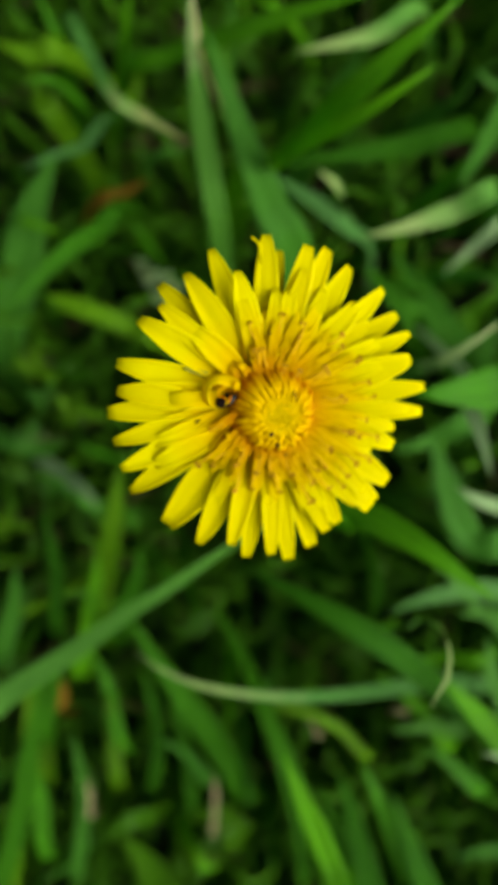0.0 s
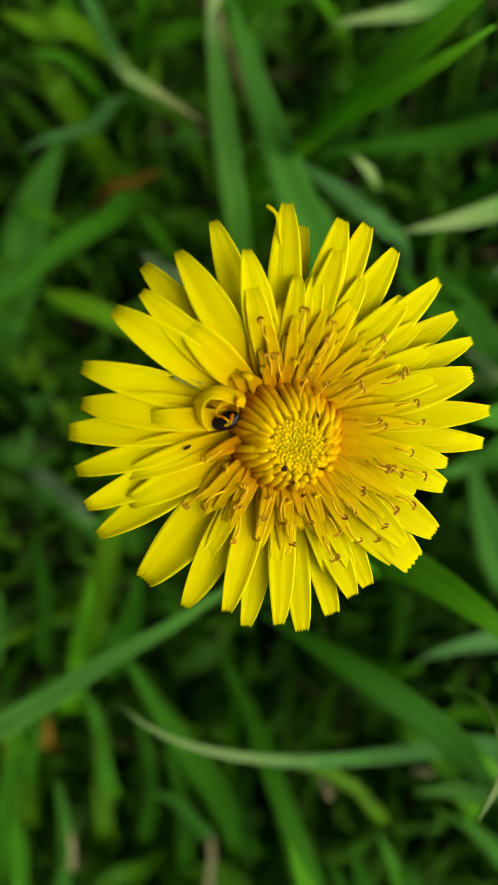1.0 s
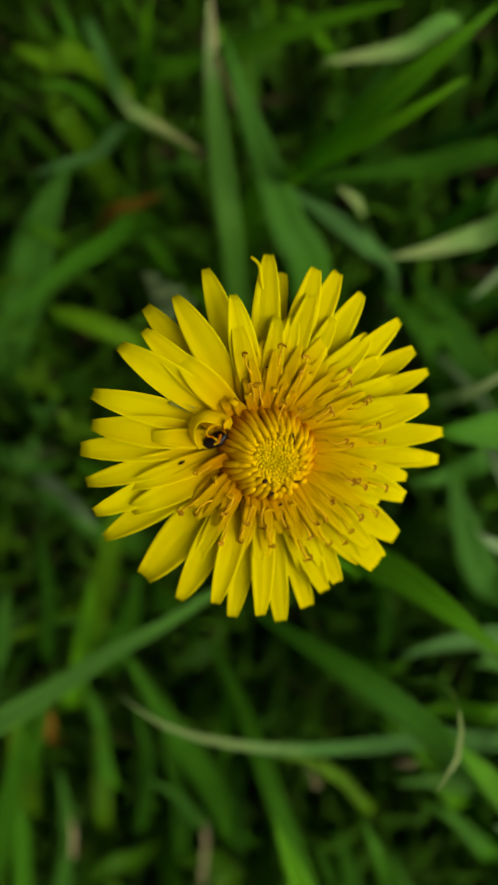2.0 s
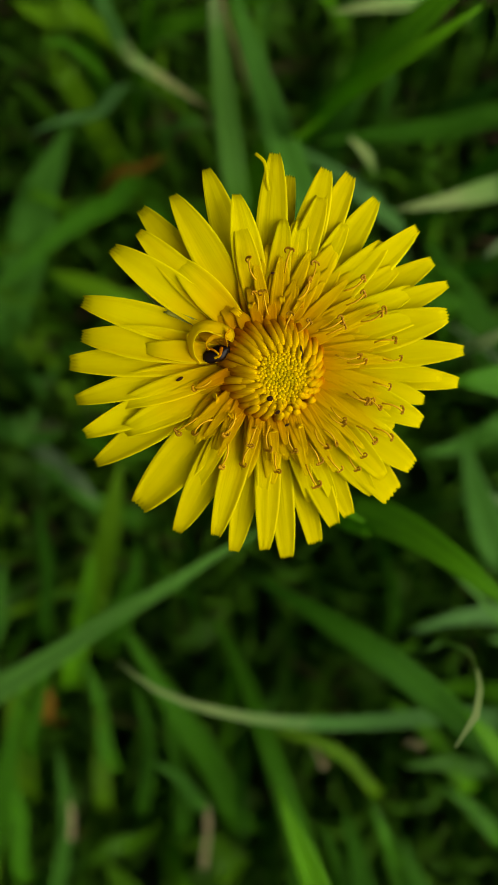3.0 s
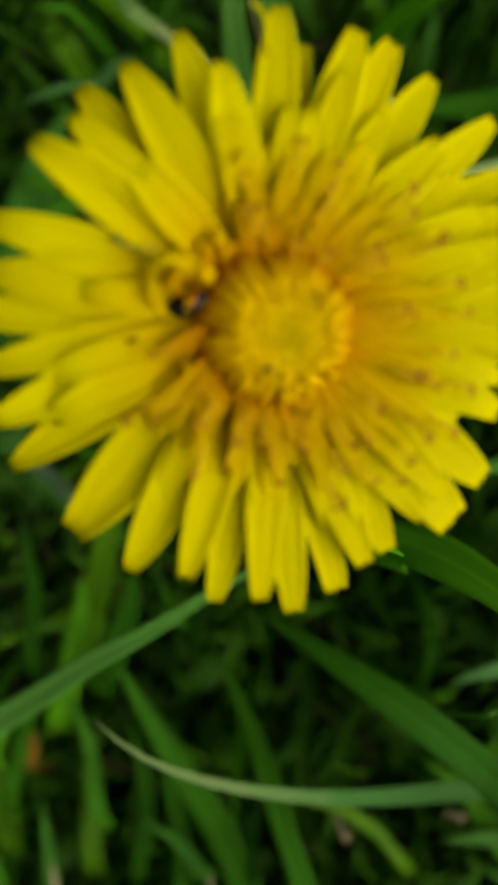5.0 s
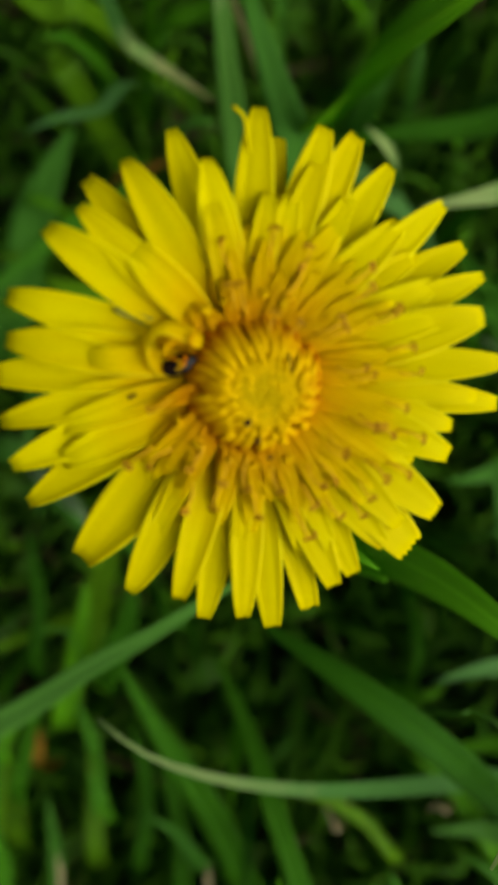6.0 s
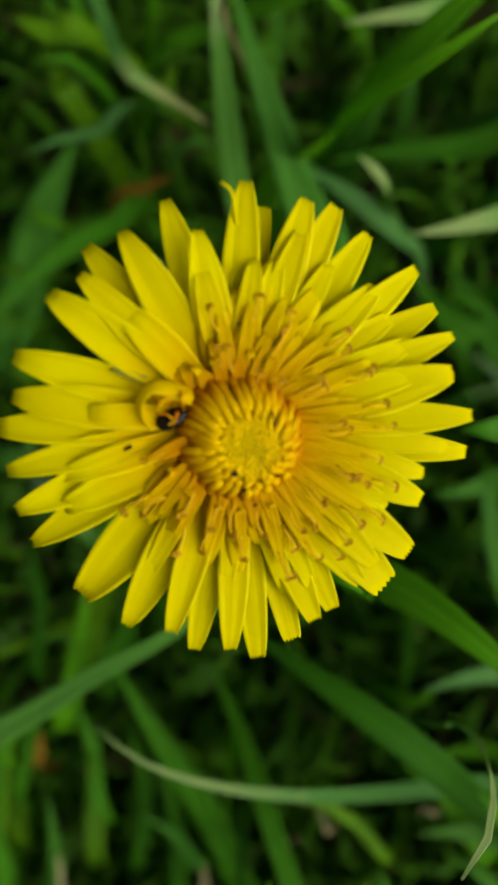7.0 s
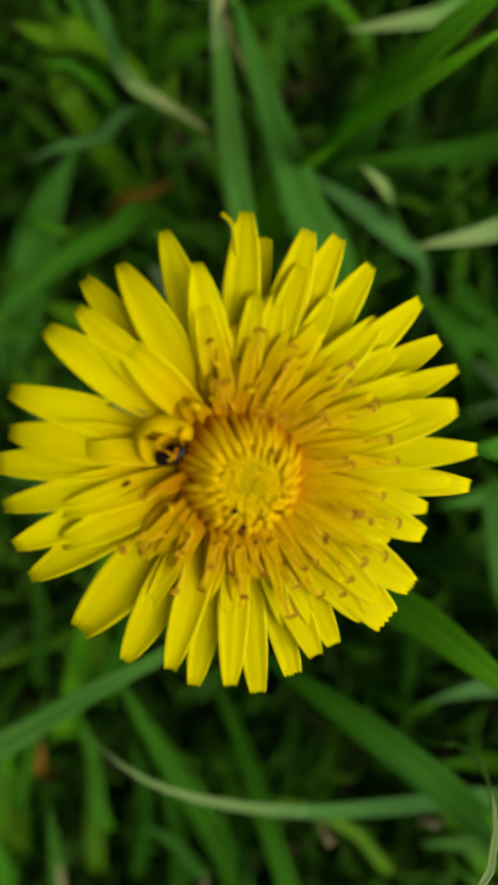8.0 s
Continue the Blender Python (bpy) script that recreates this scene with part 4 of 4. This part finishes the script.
def weed_sprig(x, y, top, count, size, material, label):
    """A stalk that rises from the ground and carries small oval leaves about its top; millimetres."""
    stalk = [Vector((0, 0, -0.004)), Vector((sprout.uniform(-4, 4), sprout.uniform(-4, 4), top * 0.55)) * MM, Vector((0, 0, top - 4)) * MM]
    line, _ = glide(stalk, 12)
    ob = new("weed")
    ob.location = (x * MM, y * MM, 0)
    part("stalk", tube(line, [(0.6 - 0.02 * k) * MM for k in range(12)], 6), STEM, ob)
    for k in range(count):
        a = radians(137.5 * k + sprout.uniform(-18, 18))
        way = Vector((math.cos(a), math.sin(a), 0))
        foot = Vector((0, 0, top - 4 - 2.4 * k)) * MM
        long = size * sprout.uniform(0.75, 1.2) * (0.7 + 0.06 * k) * MM
        rise = sprout.uniform(0.1, 0.6)
        line, _ = glide([foot, foot + way * long * 0.3 + Vector((0, 0, long * rise * 0.6)), foot + way * long * 0.75 + Vector((0, 0, long * rise)), foot + way * long + Vector((0, 0, long * (rise - 0.15)))], 12)
        wide = long * sprout.uniform(0.42, 0.58)
        part("leaf", strap(line, [wide * w for w in (0.10, 0.14, 0.4, 0.72, 0.92, 1.0, 1.0, 0.94, 0.82, 0.64, 0.4, 0.08)], 6, 0.25 * MM, None, 0.16), material, ob)
    tagged(ob, label, "weed", "weeds among the grass")


SOFT = "soft dull-green weed with small oval leaves"
for x, y, top, count, size, tone in ((-70, 19.6, 108, 7, 7, "olive"), (-68.9, 9.2, 100, 6, 6, "grey"), (-71.5, -5.1, 108, 8, 6.5, "light"), (-57.5, 4.6, 102, 6, 8, "olive"),
                                     (-68.1, -22.3, 98, 7, 6, "grey"), (-60.5, 19.5, 95, 6, 6, "deep"), (-53.6, -9.4, 94, 6, 7, "moss"), (-82, -34, 100, 7, 7, "olive"), (-78, -62, 96, 6, 7, "grey")):
    weed_sprig(x, y, top, count, size, GRASS[tone], SOFT)
for x, y, top, count, size in ((-32.3, 48.2, 120, 4, 3.2), (-28.6, 44.6, 122, 5, 3.6), (-24.6, 43.6, 123, 5, 3.6), (-20.6, 41.0, 122, 4, 3.4), (-28.0, 40.4, 112, 5, 4)):
    weed_sprig(x, y, top, count, size, GRASS["silver"], "downy silver-grey weed tip with tiny leaves")


# lower blades between them
def arched(r, x, y, height, reach, heading, width, rows, root_z=-0.006):
    tip = Vector((math.cos(heading), math.sin(heading), 0)) * reach
    return blade_geo([Vector((x, y, root_z)), Vector((x, y, 0)) + tip * 0.22 + Vector((0, 0, height * 0.62)), Vector((x, y, 0)) + tip * 0.62 + Vector((0, 0, height)),
                      Vector((x, y, 0)) + tip + Vector((0, 0, height * r.uniform(0.85, 1.2)))], width, rows, r.uniform(-0.5, 0.5))


under = random.Random(21)
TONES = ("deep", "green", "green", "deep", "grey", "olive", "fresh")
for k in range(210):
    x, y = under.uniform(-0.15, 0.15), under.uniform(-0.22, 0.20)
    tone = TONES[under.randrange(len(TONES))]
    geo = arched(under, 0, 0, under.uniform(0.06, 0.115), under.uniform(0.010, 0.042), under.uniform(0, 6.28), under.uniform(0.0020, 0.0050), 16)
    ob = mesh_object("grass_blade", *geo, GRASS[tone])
    ob.location = (x, y, 0)
    tagged(ob, LABELS[tone], "grass", "grass blades round the dandelion")

turf = []
for count, spread, power, low, high, w_low, w_high in ((6500, 0.30, 0.5, 0.030, 0.090, 0.0012, 0.0036), (6500, 1.9, 0.95, 0.05, 0.14, 0.003, 0.006), (9000, 4.5, 0.7, 0.06, 0.17, 0.006, 0.011)):
    for k in range(count):
        d = spread * under.random() ** power
        if spread > 1:
            d = max(d, under.uniform(0.24, 0.34)) if spread < 2 else max(d, under.uniform(0.6, 1.2))
        t = under.uniform(0, 6.28)
        turf.append(arched(under, d * math.cos(t), d * math.sin(t), under.uniform(low, high), under.uniform(0.008, 0.042) if spread < 1 else under.uniform(0.02, 0.08), under.uniform(0, 6.28),
                           under.uniform(w_low, w_high), 9 if spread < 2 else 6))
tagged(mesh_object("turf", *joined(*turf), GRASS["turf"]), "dense dark green grass filling the lawn", "grass", kind="stuff")

herbs = []
for k in range(170):
    x, y = (under.gauss(-0.085, 0.035), under.gauss(-0.05, 0.08)) if k % 3 else (under.uniform(-0.15, 0.15), under.uniform(-0.2, 0.2))
    z, t, size = under.uniform(0.03, 0.085), under.uniform(0, 6.28), under.uniform(0.004, 0.009)
    way = Vector((math.cos(t), math.sin(t), under.uniform(-0.4, 0.5)))
    start = Vector((x, y, z))
    stalk = tube([Vector((x - way.x * 0.01, y - way.y * 0.01, -0.004)), Vector((x - way.x * 0.006, y - way.y * 0.006, z * 0.6)), start], [0.0005] * 3, 4)
    ln, _ = glide([start, start + way * size, start + way * size * 1.9 + Vector((0, 0, -0.3 * size))], 7)
    herbs.append(joined(stalk, strap(ln, [size * w for w in (0.15, 0.6, 0.9, 1.0, 0.85, 0.55, 0.12)], 4, 0.0003, None, 0.12)))
tagged(mesh_object("small_leaves", *joined(*herbs), HERB), "small soft green weed leaves low in the grass", "weeds", kind="stuff")

# dead brown bits fallen between the blades
thatch = []
for k in range(420):
    x, y, z, t = under.uniform(-0.16, 0.16), under.uniform(-0.22, 0.20), under.uniform(0.02, 0.075), under.uniform(0, 6.28)
    way = Vector((math.cos(t), math.sin(t), under.uniform(-0.6, 0.6))) * under.uniform(0.006, 0.016)
    bend = Vector((under.uniform(-1, 1), under.uniform(-1, 1), under.uniform(-1, 1))) * 0.003
    ln, _ = glide([Vector((x, y, z)) - way, Vector((x, y, z)) + bend, Vector((x, y, z)) + way], 6)
    thatch.append(strap(ln, [under.uniform(0.0008, 0.0022) * w for w in (0.4, 0.8, 1.0, 1.0, 0.8, 0.3)], 2, 0.0002, None, 0.2))
tagged(mesh_object("thatch", *joined(*thatch), THATCH), "dead brown grass bits caught between the blades", "dead grass", kind="stuff")
